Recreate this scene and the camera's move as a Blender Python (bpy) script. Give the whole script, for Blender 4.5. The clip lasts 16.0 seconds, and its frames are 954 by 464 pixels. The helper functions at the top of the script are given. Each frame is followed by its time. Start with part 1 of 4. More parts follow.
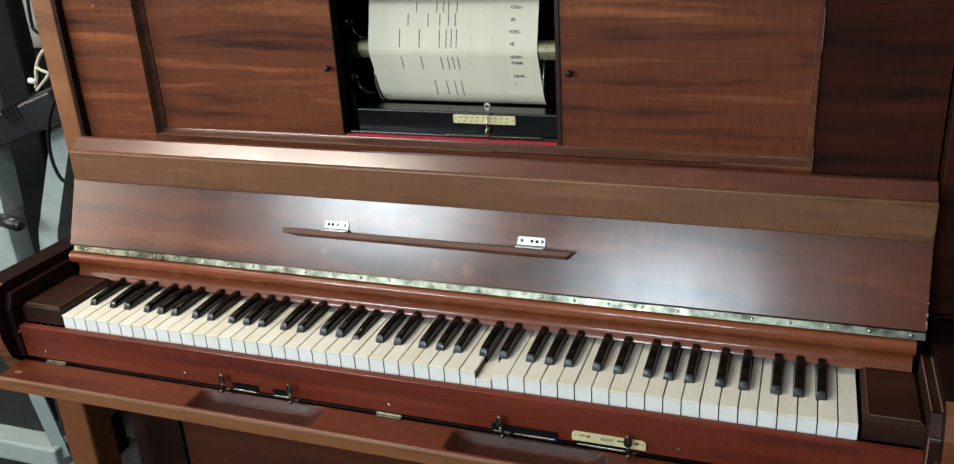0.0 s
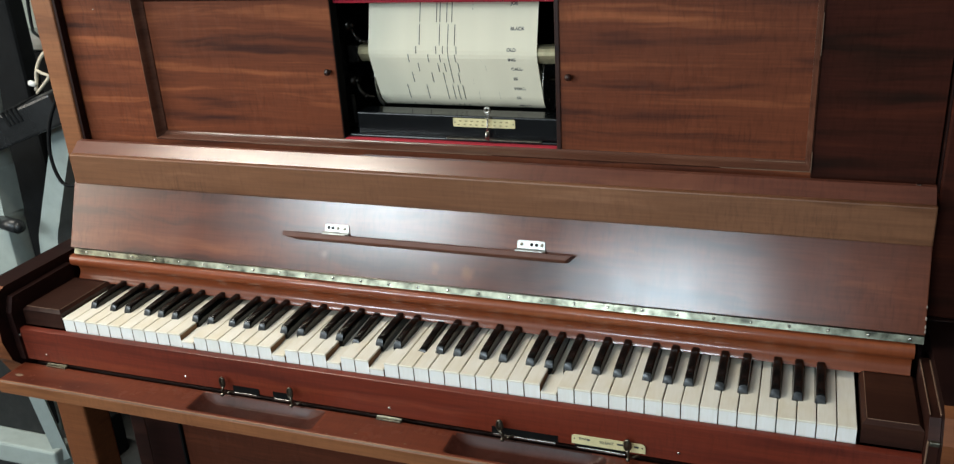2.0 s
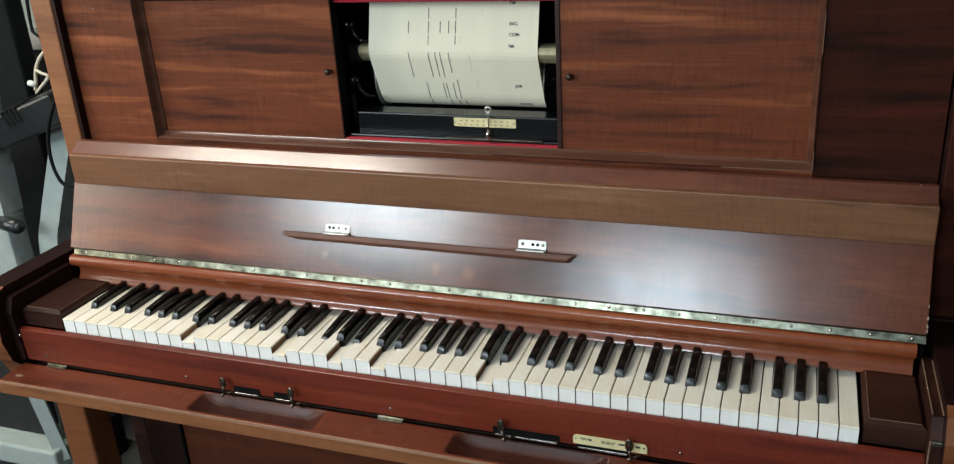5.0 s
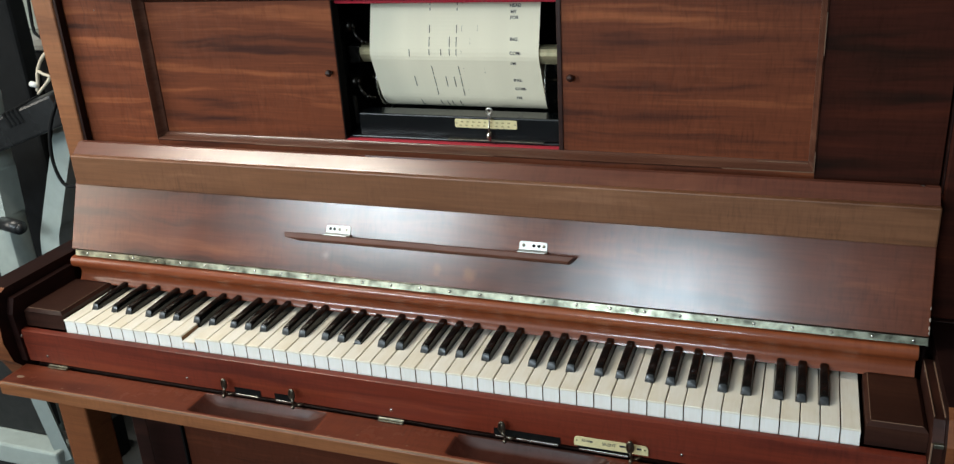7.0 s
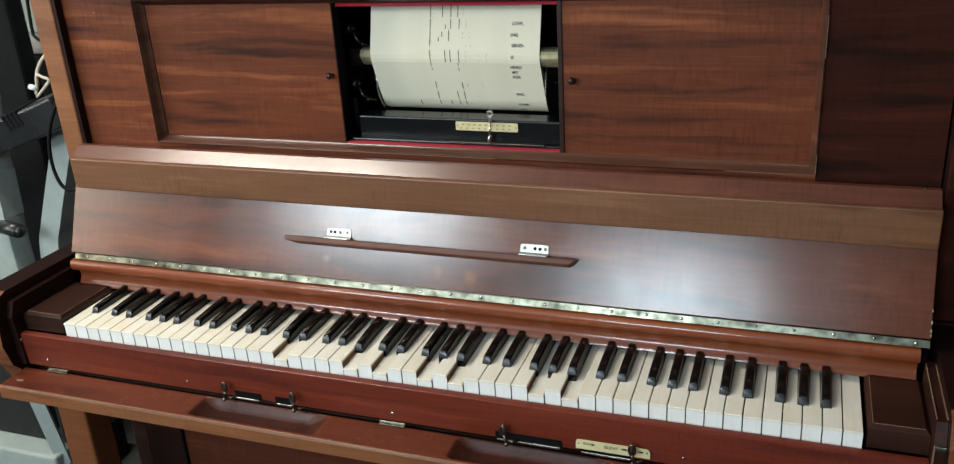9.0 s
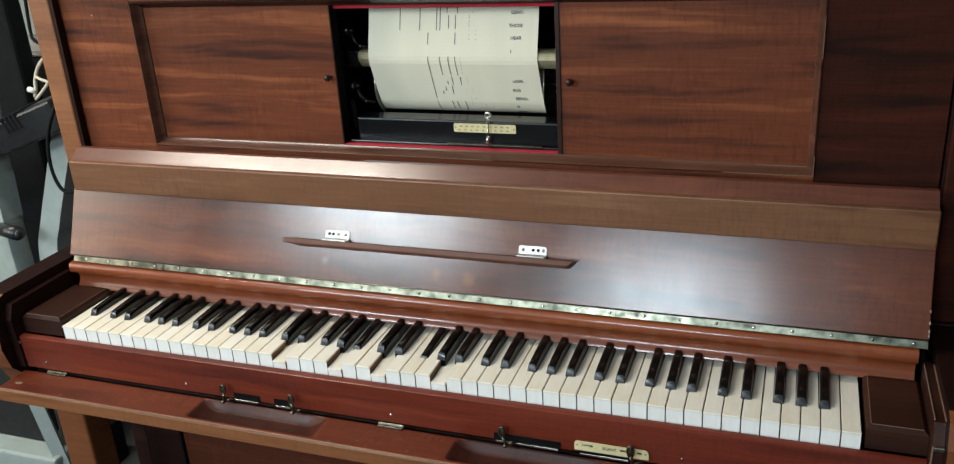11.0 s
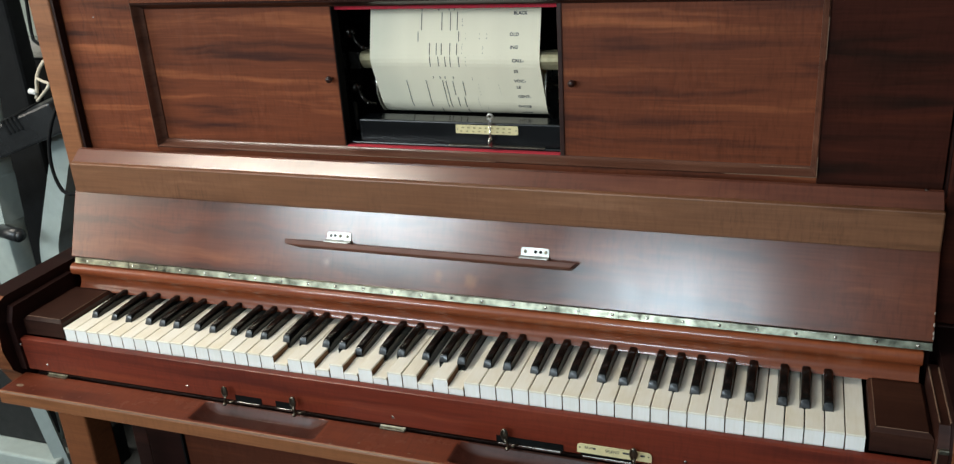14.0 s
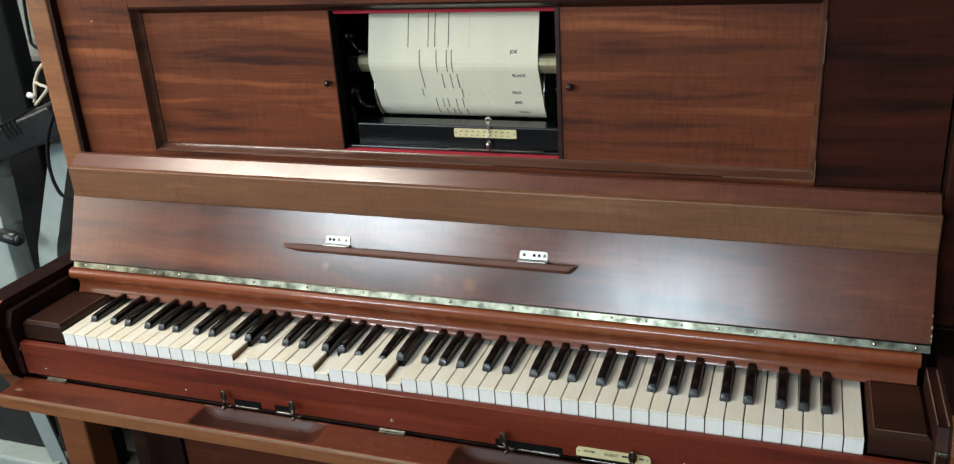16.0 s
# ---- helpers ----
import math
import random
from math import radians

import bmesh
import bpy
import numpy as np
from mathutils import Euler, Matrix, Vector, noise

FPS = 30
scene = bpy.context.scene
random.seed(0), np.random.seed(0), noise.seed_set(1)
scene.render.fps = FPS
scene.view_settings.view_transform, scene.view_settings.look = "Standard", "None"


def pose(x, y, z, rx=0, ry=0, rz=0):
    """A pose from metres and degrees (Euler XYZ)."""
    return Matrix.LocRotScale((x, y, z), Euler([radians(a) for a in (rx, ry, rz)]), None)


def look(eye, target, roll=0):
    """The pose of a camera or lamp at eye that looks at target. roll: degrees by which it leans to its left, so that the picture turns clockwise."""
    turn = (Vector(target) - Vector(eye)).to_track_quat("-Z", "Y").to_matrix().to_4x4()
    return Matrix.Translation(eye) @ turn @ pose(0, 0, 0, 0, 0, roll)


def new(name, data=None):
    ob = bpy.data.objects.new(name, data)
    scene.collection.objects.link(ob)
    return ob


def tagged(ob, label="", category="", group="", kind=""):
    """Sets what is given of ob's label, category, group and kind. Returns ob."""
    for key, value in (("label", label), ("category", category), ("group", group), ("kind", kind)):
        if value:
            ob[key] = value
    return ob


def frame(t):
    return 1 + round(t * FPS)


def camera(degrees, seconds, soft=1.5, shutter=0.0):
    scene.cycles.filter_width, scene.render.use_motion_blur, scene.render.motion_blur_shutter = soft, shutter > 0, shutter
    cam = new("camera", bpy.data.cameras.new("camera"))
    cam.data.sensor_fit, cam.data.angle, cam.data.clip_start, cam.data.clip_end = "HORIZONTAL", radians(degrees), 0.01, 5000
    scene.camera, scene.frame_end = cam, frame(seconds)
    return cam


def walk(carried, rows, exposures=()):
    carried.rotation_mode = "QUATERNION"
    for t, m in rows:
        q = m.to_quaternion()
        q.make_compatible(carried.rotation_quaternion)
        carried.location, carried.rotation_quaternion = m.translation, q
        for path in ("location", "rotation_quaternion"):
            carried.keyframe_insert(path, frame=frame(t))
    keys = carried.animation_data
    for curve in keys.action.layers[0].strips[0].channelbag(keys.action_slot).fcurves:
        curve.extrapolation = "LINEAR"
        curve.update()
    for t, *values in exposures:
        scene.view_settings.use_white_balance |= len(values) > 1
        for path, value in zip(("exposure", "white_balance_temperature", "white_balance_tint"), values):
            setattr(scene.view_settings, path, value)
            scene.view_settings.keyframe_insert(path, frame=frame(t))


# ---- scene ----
cam = camera(55.9, 16.0, soft=1.3)
PATH = [
    (0, (1.128, -1.011, 1.388), (0.468, 0.719, 0.633), -3.5),
    (0.5, (1.128, -1.015, 1.394), (0.473, 0.715, 0.634), -3.5),
    (1, (1.129, -1.015, 1.395), (0.472, 0.714, 0.635), -3.5),
    (1.5, (1.128, -1.014, 1.396), (0.473, 0.716, 0.637), -3.5),
    (2, (1.128, -1.012, 1.394), (0.469, 0.719, 0.639), -3.5),
    (2.5, (1.125, -1.012, 1.395), (0.467, 0.719, 0.639), -3.6),
    (3, (1.126, -1.01, 1.395), (0.467, 0.719, 0.636), -3.6),
    (3.5, (1.126, -1.011, 1.395), (0.464, 0.717, 0.636), -3.6),
    (4, (1.126, -1.012, 1.392), (0.468, 0.72, 0.638), -3.5),
    (6.5, (1.122, -1.008, 1.397), (0.465, 0.721, 0.636), -3.6),
    (7, (1.126, -1.008, 1.395), (0.464, 0.721, 0.639), -3.6),
    (7.5, (1.123, -1.009, 1.397), (0.466, 0.721, 0.638), -3.6),
    (8, (1.125, -1.007, 1.394), (0.465, 0.723, 0.639), -3.6),
    (8.5, (1.123, -1.009, 1.395), (0.463, 0.722, 0.643), -3.6),
    (9, (1.121, -1.008, 1.395), (0.463, 0.725, 0.644), -3.6),
    (11.5, (1.124, -1.007, 1.396), (0.464, 0.727, 0.648), -3.8),
    (12, (1.122, -1.005, 1.398), (0.461, 0.726, 0.645), -3.9),
    (12.5, (1.121, -1.002, 1.395), (0.46, 0.731, 0.647), -3.8),
    (13, (1.119, -1.004, 1.395), (0.46, 0.731, 0.649), -3.8),
    (13.5, (1.12, -1.002, 1.398), (0.46, 0.73, 0.646), -3.8),
    (14, (1.121, -1.004, 1.395), (0.46, 0.73, 0.649), -3.8),
    (14.5, (1.121, -1.003, 1.401), (0.458, 0.728, 0.65), -3.9),
    (15, (1.121, -1.005, 1.396), (0.46, 0.73, 0.652), -3.9),
    (15.5, (1.121, -1.002, 1.402), (0.463, 0.731, 0.652), -4.0),
    (16, (1.121, -1.004, 1.399), (0.463, 0.732, 0.655), -3.9),
]
walk(cam, [(t, look(eye, target, roll)) for t, eye, target, roll in PATH])

# ---- light ----
world = bpy.data.worlds.new("room_world")
scene.world = world
world.use_nodes = True
world.node_tree.nodes["Background"].inputs[0].default_value = (0.55, 0.62, 0.70, 1)
world.node_tree.nodes["Background"].inputs[1].default_value = 0.25
scene.view_settings.exposure = 0.0


def area_lamp(name, eye, target, sx, sy, power, colour):
    data = bpy.data.lights.new(name, "AREA")
    data.shape, data.size, data.size_y, data.energy, data.color = "RECTANGLE", sx, sy, power, colour
    ob = new(name, data)
    ob.matrix_world = look(eye, target)
    return ob


# daylight through the two windows behind the camera and the one in the side wall, and a ceiling tube above the piano
area_lamp("high_window_light", (-1.10, -2.97, 2.19), (-0.4, 0.0, 1.5), 0.85, 0.40, 57, (0.80, 0.92, 0.98))
area_lamp("window_light", (0.56, -2.97, 1.76), (0.5, 0.0, 1.5), 0.70, 0.40, 38, (0.74, 0.90, 1.0))
area_lamp("side_window_light", (-1.97, -1.10, 1.60), (0.0, -0.6, 1.2), 1.40, 1.10, 33, (1.0, 0.93, 0.80))
area_lamp("ceiling_tube_light", (-0.52, -0.12, 2.43), (-0.52, -0.12, 0.0), 0.90, 0.12, 27, (1.0, 0.94, 0.82))


# ---- materials ----
def material(name, rough=0.5, metal=0.0, coat=0.0, coat_rough=0.1):
    m = bpy.data.materials.new(name)
    m.use_nodes = True
    b = m.node_tree.nodes["Principled BSDF"]
    b.inputs["Roughness"].default_value = rough
    b.inputs["Metallic"].default_value = metal
    b.inputs["Coat Weight"].default_value = coat
    b.inputs["Coat Roughness"].default_value = coat_rough
    return m, m.node_tree.nodes, m.node_tree.links, b


def coords(nodes, links, scale, vary=True):
    tc = nodes.new("ShaderNodeTexCoord")
    mp = nodes.new("ShaderNodeMapping")
    mp.inputs["Scale"].default_value = scale
    links.new(tc.outputs["Object"], mp.inputs["Vector"])
    if vary:
        info = nodes.new("ShaderNodeObjectInfo")
        sc = nodes.new("ShaderNodeVectorMath")
        sc.operation = "SCALE"
        sc.inputs[0].default_value = (37.0, 23.0, 51.0)
        links.new(info.outputs["Random"], sc.inputs["Scale"])
        links.new(sc.outputs[0], mp.inputs["Location"])
    return mp


def noise_node(nodes, links, vec, scale, detail=4.0, rough=0.55, distort=0.0):
    n = nodes.new("ShaderNodeTexNoise")
    n.inputs["Scale"].default_value = scale
    n.inputs["Detail"].default_value = detail
    n.inputs["Roughness"].default_value = rough
    n.inputs["Distortion"].default_value = distort
    links.new(vec.outputs[0], n.inputs["Vector"])
    return n


def ramp(nodes, links, src, stops):
    r = nodes.new("ShaderNodeValToRGB")
    e = r.color_ramp.elements
    while len(e) < len(stops):
        e.new(0.5)
    for k, (pos, col) in zip(e, stops):
        k.position, k.color = pos, (*col, 1)
    links.new(src, r.inputs["Fac"])
    return r


def mix(nodes, links, kind, fac, a, b):
    m = nodes.new("ShaderNodeMix")
    m.data_type, m.blend_type = "RGBA", kind
    for key, v in ((0, fac), (6, a), (7, b)):
        if isinstance(v, (int, float)):
            m.inputs[key].default_value = v
        elif isinstance(v, tuple):
            m.inputs[key].default_value = (*v, 1)
        else:
            links.new(v, m.inputs[key])
    return m.outputs[2]


def wood(name, dark, mid, light, rough=0.32, coat=0.25, coat_rough=0.2, band=22.0, fleck=0.5, worn=0.35, spec=0.25, stains=(), wave=1.1):
    """Polished mahogany with the grain along x, ribbon bands, short cross flecks and dull patches."""
    m, n, l, b = material(name, rough, 0.0, coat, coat_rough)
    b.inputs["Specular IOR Level"].default_value = spec
    v = coords(n, l, (1.9, 6.0, band))
    vw = coords(n, l, (5.0, 3.0, 9.0))
    warp = noise_node(n, l, vw, 1.0, 3.0, 0.6)
    shift = n.new("ShaderNodeVectorMath")
    shift.operation = "MULTIPLY_ADD"
    shift.inputs[1].default_value = (0.0, 0.0, wave)
    l.new(warp.outputs["Color"], shift.inputs[0])
    l.new(v.outputs[0], shift.inputs[2])
    bands = noise_node(n, l, shift, 1.3, 3.5, 0.52, 0.35)
    v2 = coords(n, l, (9.0, 130.0, 260.0))
    grain = noise_node(n, l, v2, 1.0, 3.0, 0.6)
    v3 = coords(n, l, (190.0, 30.0, 34.0))
    cross = noise_node(n, l, v3, 1.0, 3.0, 0.55, 0.8)
    v4 = coords(n, l, (4.0, 4.0, 6.0))
    patch = noise_node(n, l, v4, 1.0, 3.0, 0.6)
    base = ramp(n, l, bands.outputs[0], ((0.30, dark), (0.46, mid), (0.56, mid), (0.72, light)))
    fine = ramp(n, l, grain.outputs[0], ((0.35, (0.82, 0.80, 0.78)), (0.65, (1.08, 1.07, 1.06))))
    col = mix(n, l, "MULTIPLY", 0.8, base.outputs[0], fine.outputs[0])
    gate = ramp(n, l, patch.outputs[0], ((0.36, (fleck * 0.12,) * 3), (0.62, (fleck, fleck, fleck))))
    fl = ramp(n, l, cross.outputs[0], ((0.32, (0.62, 0.57, 0.53)), (0.48, (0.97, 0.96, 0.95)), (0.70, (1.14, 1.15, 1.14))))
    col = mix(n, l, "MULTIPLY", gate.outputs[0], col, fl.outputs[0])
    for (x, y, z), r, tint in stains:
        tc = n.new("ShaderNodeTexCoord")
        dist = n.new("ShaderNodeVectorMath")
        dist.operation = "DISTANCE"
        dist.inputs[1].default_value = (x, y, z)
        l.new(tc.outputs["Object"], dist.inputs[0])
        wob = n.new("ShaderNodeMath")
        wob.operation, wob.inputs[1].default_value = "MULTIPLY_ADD", r * 2.2
        v5 = coords(n, l, (60.0, 60.0, 60.0))
        blot = noise_node(n, l, v5, 1.0, 4.0, 0.65)
        l.new(blot.outputs[0], wob.inputs[0])
        l.new(dist.outputs["Value"], wob.inputs[2])
        edge = ramp(n, l, wob.outputs[0], ((r * 1.4, (0.75, 0.75, 0.75)), (r * 2.2, (0, 0, 0))))
        col = mix(n, l, "MIX", edge.outputs[0], col, tint)
    l.new(col, b.inputs["Base Color"])
    dull = ramp(n, l, patch.outputs[0], ((0.35, (rough,) * 3), (0.75, (min(1, rough + worn * 0.5),) * 3)))
    l.new(dull.outputs[0], b.inputs["Roughness"])
    v6 = coords(n, l, (14.0, 14.0, 5.0))
    smear = noise_node(n, l, v6, 1.0, 5.0, 0.7)
    cr = ramp(n, l, smear.outputs[0], ((0.35, (coat_rough * 0.92,) * 3), (0.68, (min(1, coat_rough * 1.22),) * 3)))
    l.new(cr.outputs[0], b.inputs["Coat Roughness"])
    bump = n.new("ShaderNodeBump")
    bump.inputs["Strength"].default_value = 0.10
    bump.inputs["Distance"].default_value = 0.0006
    l.new(grain.outputs[0], bump.inputs["Height"])
    l.new(bump.outputs[0], b.inputs["Normal"])
    ripple = n.new("ShaderNodeBump")
    ripple.inputs["Strength"].default_value = 0.06
    ripple.inputs["Distance"].default_value = 0.0006
    l.new(cross.outputs[0], ripple.inputs["Height"])
    l.new(ripple.outputs[0], b.inputs["Coat Normal"])
    return m


def plain(name, colour, rough=0.5, metal=0.0, scale=60.0, amount=0.25, bump_amount=0.08, coat=0.0, vary=True, spec=0.5):
    """A painted, cast or plated surface with fine mottling, smudges and slight relief."""
    m, n, l, b = material(name, rough, metal, coat)
    b.inputs["Specular IOR Level"].default_value = spec
    v = coords(n, l, (1, 1, 1), vary)
    small = noise_node(n, l, v, scale, 4.0)
    big = noise_node(n, l, v, scale * 0.12, 3.0)
    lo = tuple(c * (1 - amount) for c in colour)
    hi = tuple(min(1.0, c * (1 + amount * 0.6)) for c in colour)
    a = ramp(n, l, small.outputs[0], ((0.3, lo), (0.6, colour), (0.8, hi)))
    s = ramp(n, l, big.outputs[0], ((0.35, (0.82, 0.80, 0.78)), (0.6, (1, 1, 1))))
    l.new(mix(n, l, "MULTIPLY", 0.7, a.outputs[0], s.outputs[0]), b.inputs["Base Color"])
    rr = ramp(n, l, big.outputs[0], ((0.3, (max(0.02, rough * 0.75),) * 3), (0.7, (min(1, rough * 1.3),) * 3)))
    l.new(rr.outputs[0], b.inputs["Roughness"])
    bump = n.new("ShaderNodeBump")
    bump.inputs["Strength"].default_value = bump_amount
    bump.inputs["Distance"].default_value = 0.0005
    l.new(small.outputs[0], bump.inputs["Height"])
    l.new(bump.outputs[0], b.inputs["Normal"])
    return m


M_PANEL = wood("panel_mahogany", (0.034, 0.010, 0.007), (0.132, 0.035, 0.014), (0.262, 0.080, 0.030), 0.48, 0.09, 0.25, 30, 0.65, spec=0.14, wave=0.7)
M_FALL = wood("fallboard_mahogany", (0.042, 0.013, 0.008), (0.112, 0.031, 0.014), (0.200, 0.062, 0.026), 0.42, 0.95, 0.20, 17, 0.65, 0.35, 0.10,
              (((0.621, 0.132, 0.829), 0.009, (0.230, 0.075, 0.026)), ((0.673, 0.131, 0.826), 0.010, (0.240, 0.085, 0.030)), ((0.430, 0.134, 0.834), 0.008, (0.26, 0.13, 0.09))))
M_LEDGE = wood("ledge_mahogany", (0.060, 0.018, 0.012), (0.110, 0.034, 0.020), (0.165, 0.058, 0.032), 0.40, 0.9, 0.22, 15, 0.5)
M_RED = wood("red_mahogany", (0.085, 0.012, 0.006), (0.138, 0.021, 0.009), (0.180, 0.033, 0.013), 0.42, 0.22, 0.2, 30, 0.5)
M_FLAP = wood("worn_flap_mahogany", (0.075, 0.015, 0.007), (0.125, 0.027, 0.011), (0.170, 0.043, 0.017), 0.40, 0.30, 0.24, 26, 0.6)
M_LOWER = wood("lower_mahogany", (0.030, 0.009, 0.006), (0.072, 0.020, 0.010), (0.125, 0.036, 0.016), 0.45, 0.10, 0.24, 30, 0.5, spec=0.12)
M_RAIL = wood("name_rail_mahogany", (0.140, 0.030, 0.010), (0.195, 0.047, 0.016), (0.245, 0.068, 0.024), 0.34, 0.6, 0.12, 30, 0.3, spec=0.2)
# panel wood darkened: the right end's weaker light is put into the colour
M_STILE = wood("shaded_panel_mahogany", (0.014, 0.006, 0.004), (0.038, 0.010, 0.006), (0.066, 0.016, 0.008), 0.55, 0.0, 0.25, 26, 0.4, spec=0.06)
M_EDGE = wood("worn_edge_wood", (0.135, 0.046, 0.017), (0.220, 0.084, 0.033), (0.280, 0.118, 0.049), 0.42, 0.2, 0.3, 20, 0.3)
# flap wood darkened to carry the shade inside the finger scoops
M_SCOOP = wood("shaded_scoop_mahogany", (0.030, 0.010, 0.007), (0.058, 0.017, 0.011), (0.090, 0.029, 0.018), 0.42, 0.12, 0.25, 26, 0.4, spec=0.15)
M_LIP = wood("lip_wood", (0.105, 0.043, 0.020), (0.172, 0.076, 0.037), (0.225, 0.108, 0.057), 0.42, 0.3, 0.3, 20, 0.6)
M_LONGHINGE = plain("dark_tarnished_brass", (0.22, 0.22, 0.165), 0.30, 1.0, 60, 0.9, 0.3)
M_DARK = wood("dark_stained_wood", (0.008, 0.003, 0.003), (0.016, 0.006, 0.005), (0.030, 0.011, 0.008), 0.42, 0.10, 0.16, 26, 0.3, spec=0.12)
M_MOULD = wood("moulding_mahogany", (0.014, 0.005, 0.004), (0.027, 0.009, 0.006), (0.045, 0.015, 0.009), 0.34, 0.25, 0.18, 30, 0.1)
M_LEG = wood("leg_mahogany", (0.105, 0.030, 0.011), (0.165, 0.055, 0.020), (0.215, 0.080, 0.030), 0.42, 0.15, 0.3, 30, 0.5)
M_FAINT = plain("faded_ink", (0.34, 0.29, 0.15), 0.8, 0.0, 200, 0.3, 0.05)
M_BLOCK = wood("block_wood", (0.013, 0.005, 0.004), (0.030, 0.011, 0.007), (0.052, 0.020, 0.012), 0.42, 0.22, 0.22, 36, 0.5, spec=0.15)
M_WORNMOULD = wood("worn_moulding", (0.045, 0.016, 0.010), (0.085, 0.034, 0.021), (0.13, 0.058, 0.036), 0.30, 0.5, 0.2, 40, 0.2)
M_PROP = wood("prop_rail_mahogany", (0.070, 0.022, 0.012), (0.105, 0.035, 0.019), (0.140, 0.050, 0.027), 0.36, 0.8, 0.2, 40, 0.1)
M_WORN = wood("bare_worn_wood", (0.11, 0.065, 0.042), (0.17, 0.105, 0.07), (0.23, 0.15, 0.10), 0.5, 0.0, 0.3, 40, 0.3)
M_CHIP = plain("bare_chipped_wood", (0.42, 0.36, 0.30), 0.8, 0.0, 200, 0.3, 0.2)
M_KEYWOOD = wood("key_side_wood", (0.19, 0.095, 0.045), (0.28, 0.150, 0.075), (0.36, 0.21, 0.11), 0.6, 0.0, 0.3, 60, 0.1)
def ivory(name, tones):
    m, n, l, b = material(name, 0.33)
    v = coords(n, l, (16.0, 12.0, 12.0))
    big = noise_node(n, l, v, 1.0, 3.0, 0.6)
    v2 = coords(n, l, (260.0, 30.0, 30.0))
    fine = noise_node(n, l, v2, 1.0, 3.0, 0.6)
    a = ramp(n, l, big.outputs[0], tuple(zip((0.34, 0.50, 0.66), tones)))
    f = ramp(n, l, fine.outputs[0], ((0.3, (0.94, 0.93, 0.90)), (0.6, (1, 1, 1))))
    l.new(mix(n, l, "MULTIPLY", 0.8, a.outputs[0], f.outputs[0]), b.inputs["Base Color"])
    return m


M_IVORY = ivory("aged_ivory_plastic", ((0.75, 0.69, 0.55), (0.80, 0.755, 0.645), (0.82, 0.79, 0.70)))
M_IVORY_FRONT = ivory("white_key_front", ((0.86, 0.85, 0.80), (0.89, 0.88, 0.84), (0.90, 0.90, 0.87)))
M_EBONY = plain("black_key_lacquer", (0.005, 0.006, 0.006), 0.09, 0.0, 90, 0.4, 0.03, 0.0, True, 0.36)
# worn satin fronts; the grey is lifted to carry part of the window's reflection
M_EBONY_FRONT = plain("worn_sheen_black_key_front", (0.030, 0.033, 0.036), 0.30, 0.0, 90, 0.2, 0.05, 0.0, True, 0.5)
M_BRASS = plain("tarnished_brass", (0.27, 0.26, 0.20), 0.38, 1.0, 75, 0.55, 0.2)
M_HINGE = plain("dull_nickel", (0.40, 0.40, 0.37), 0.36, 1.0, 90, 0.3, 0.1)
M_NICKEL = plain("nickel_plate", (0.62, 0.61, 0.57), 0.24, 1.0, 90, 0.25, 0.08)
M_CHUCK = plain("blackened_steel", (0.055, 0.050, 0.045), 0.3, 1.0, 90, 0.4, 0.2)
M_OLDMETAL = plain("worn_dark_metal", (0.20, 0.175, 0.135), 0.35, 1.0, 90, 0.4, 0.2)
M_BLACK = plain("black_paint", (0.006, 0.007, 0.008), 0.16, 0.0, 50, 0.3, 0.08)
# near-black without sheen; also paints the shade in slots and screw holes
M_VOID = plain("void_black", (0.007, 0.007, 0.007), 0.95, 0.0, 80, 0.3, 0.1, 0.0, True, 0.05)
M_FELT = plain("red_felt", (0.40, 0.012, 0.030), 0.95, 0.0, 400, 0.3, 0.4)
M_PAPER = plain("cream_roll_paper", (0.87, 0.81, 0.63), 0.75, 0.0, 30, 0.03, 0.02, 0.0, False)
M_INK = plain("dark_ink", (0.035, 0.035, 0.05), 0.8, 0.0, 200, 0.3, 0.05)
M_HOLE = plain("open_perforation", (0.020, 0.018, 0.014), 0.9, 0.0, 200, 0.2, 0.05)
M_CREAM = plain("cream_enamel_plate", (0.72, 0.64, 0.36), 0.35, 0.0, 120, 0.1, 0.05)
M_CREAMBAR = plain("pale_brass_bar", (0.62, 0.55, 0.34), 0.35, 0.6, 60, 0.3, 0.1)
M_GREY = plain("grey_painted_steel", (0.34, 0.40, 0.385), 0.4, 0.0, 40, 0.1, 0.05)
M_RUBBER = plain("black_rubber", (0.006, 0.007, 0.008), 0.7, 0.0, 60, 0.3, 0.15, 0.0, True, 0.15)
M_GRIP = plain("black_vinyl", (0.020, 0.022, 0.024), 0.28, 0.0, 60, 0.3, 0.1)
M_WHITE = plain("white_plastic", (0.66, 0.68, 0.66), 0.45, 0.0, 40, 0.08, 0.05)
M_CORD = plain("beige_cord", (0.55, 0.50, 0.40), 0.7, 0.0, 90, 0.2, 0.1)
M_WALL = plain("painted_plaster", (0.13, 0.125, 0.12), 0.85, 0.0, 12, 0.06, 0.2)
M_DRAPE = plain("dark_green_cloth", (0.005, 0.007, 0.007), 0.9, 0.0, 200, 0.3, 0.3)
M_CEIL = plain("white_ceiling_paint", (0.72, 0.72, 0.70), 0.9, 0.0, 12, 0.05, 0.2)
M_FLOOR = plain("dark_carpet", (0.050, 0.055, 0.055), 0.95, 0.0, 300, 0.5, 0.5)


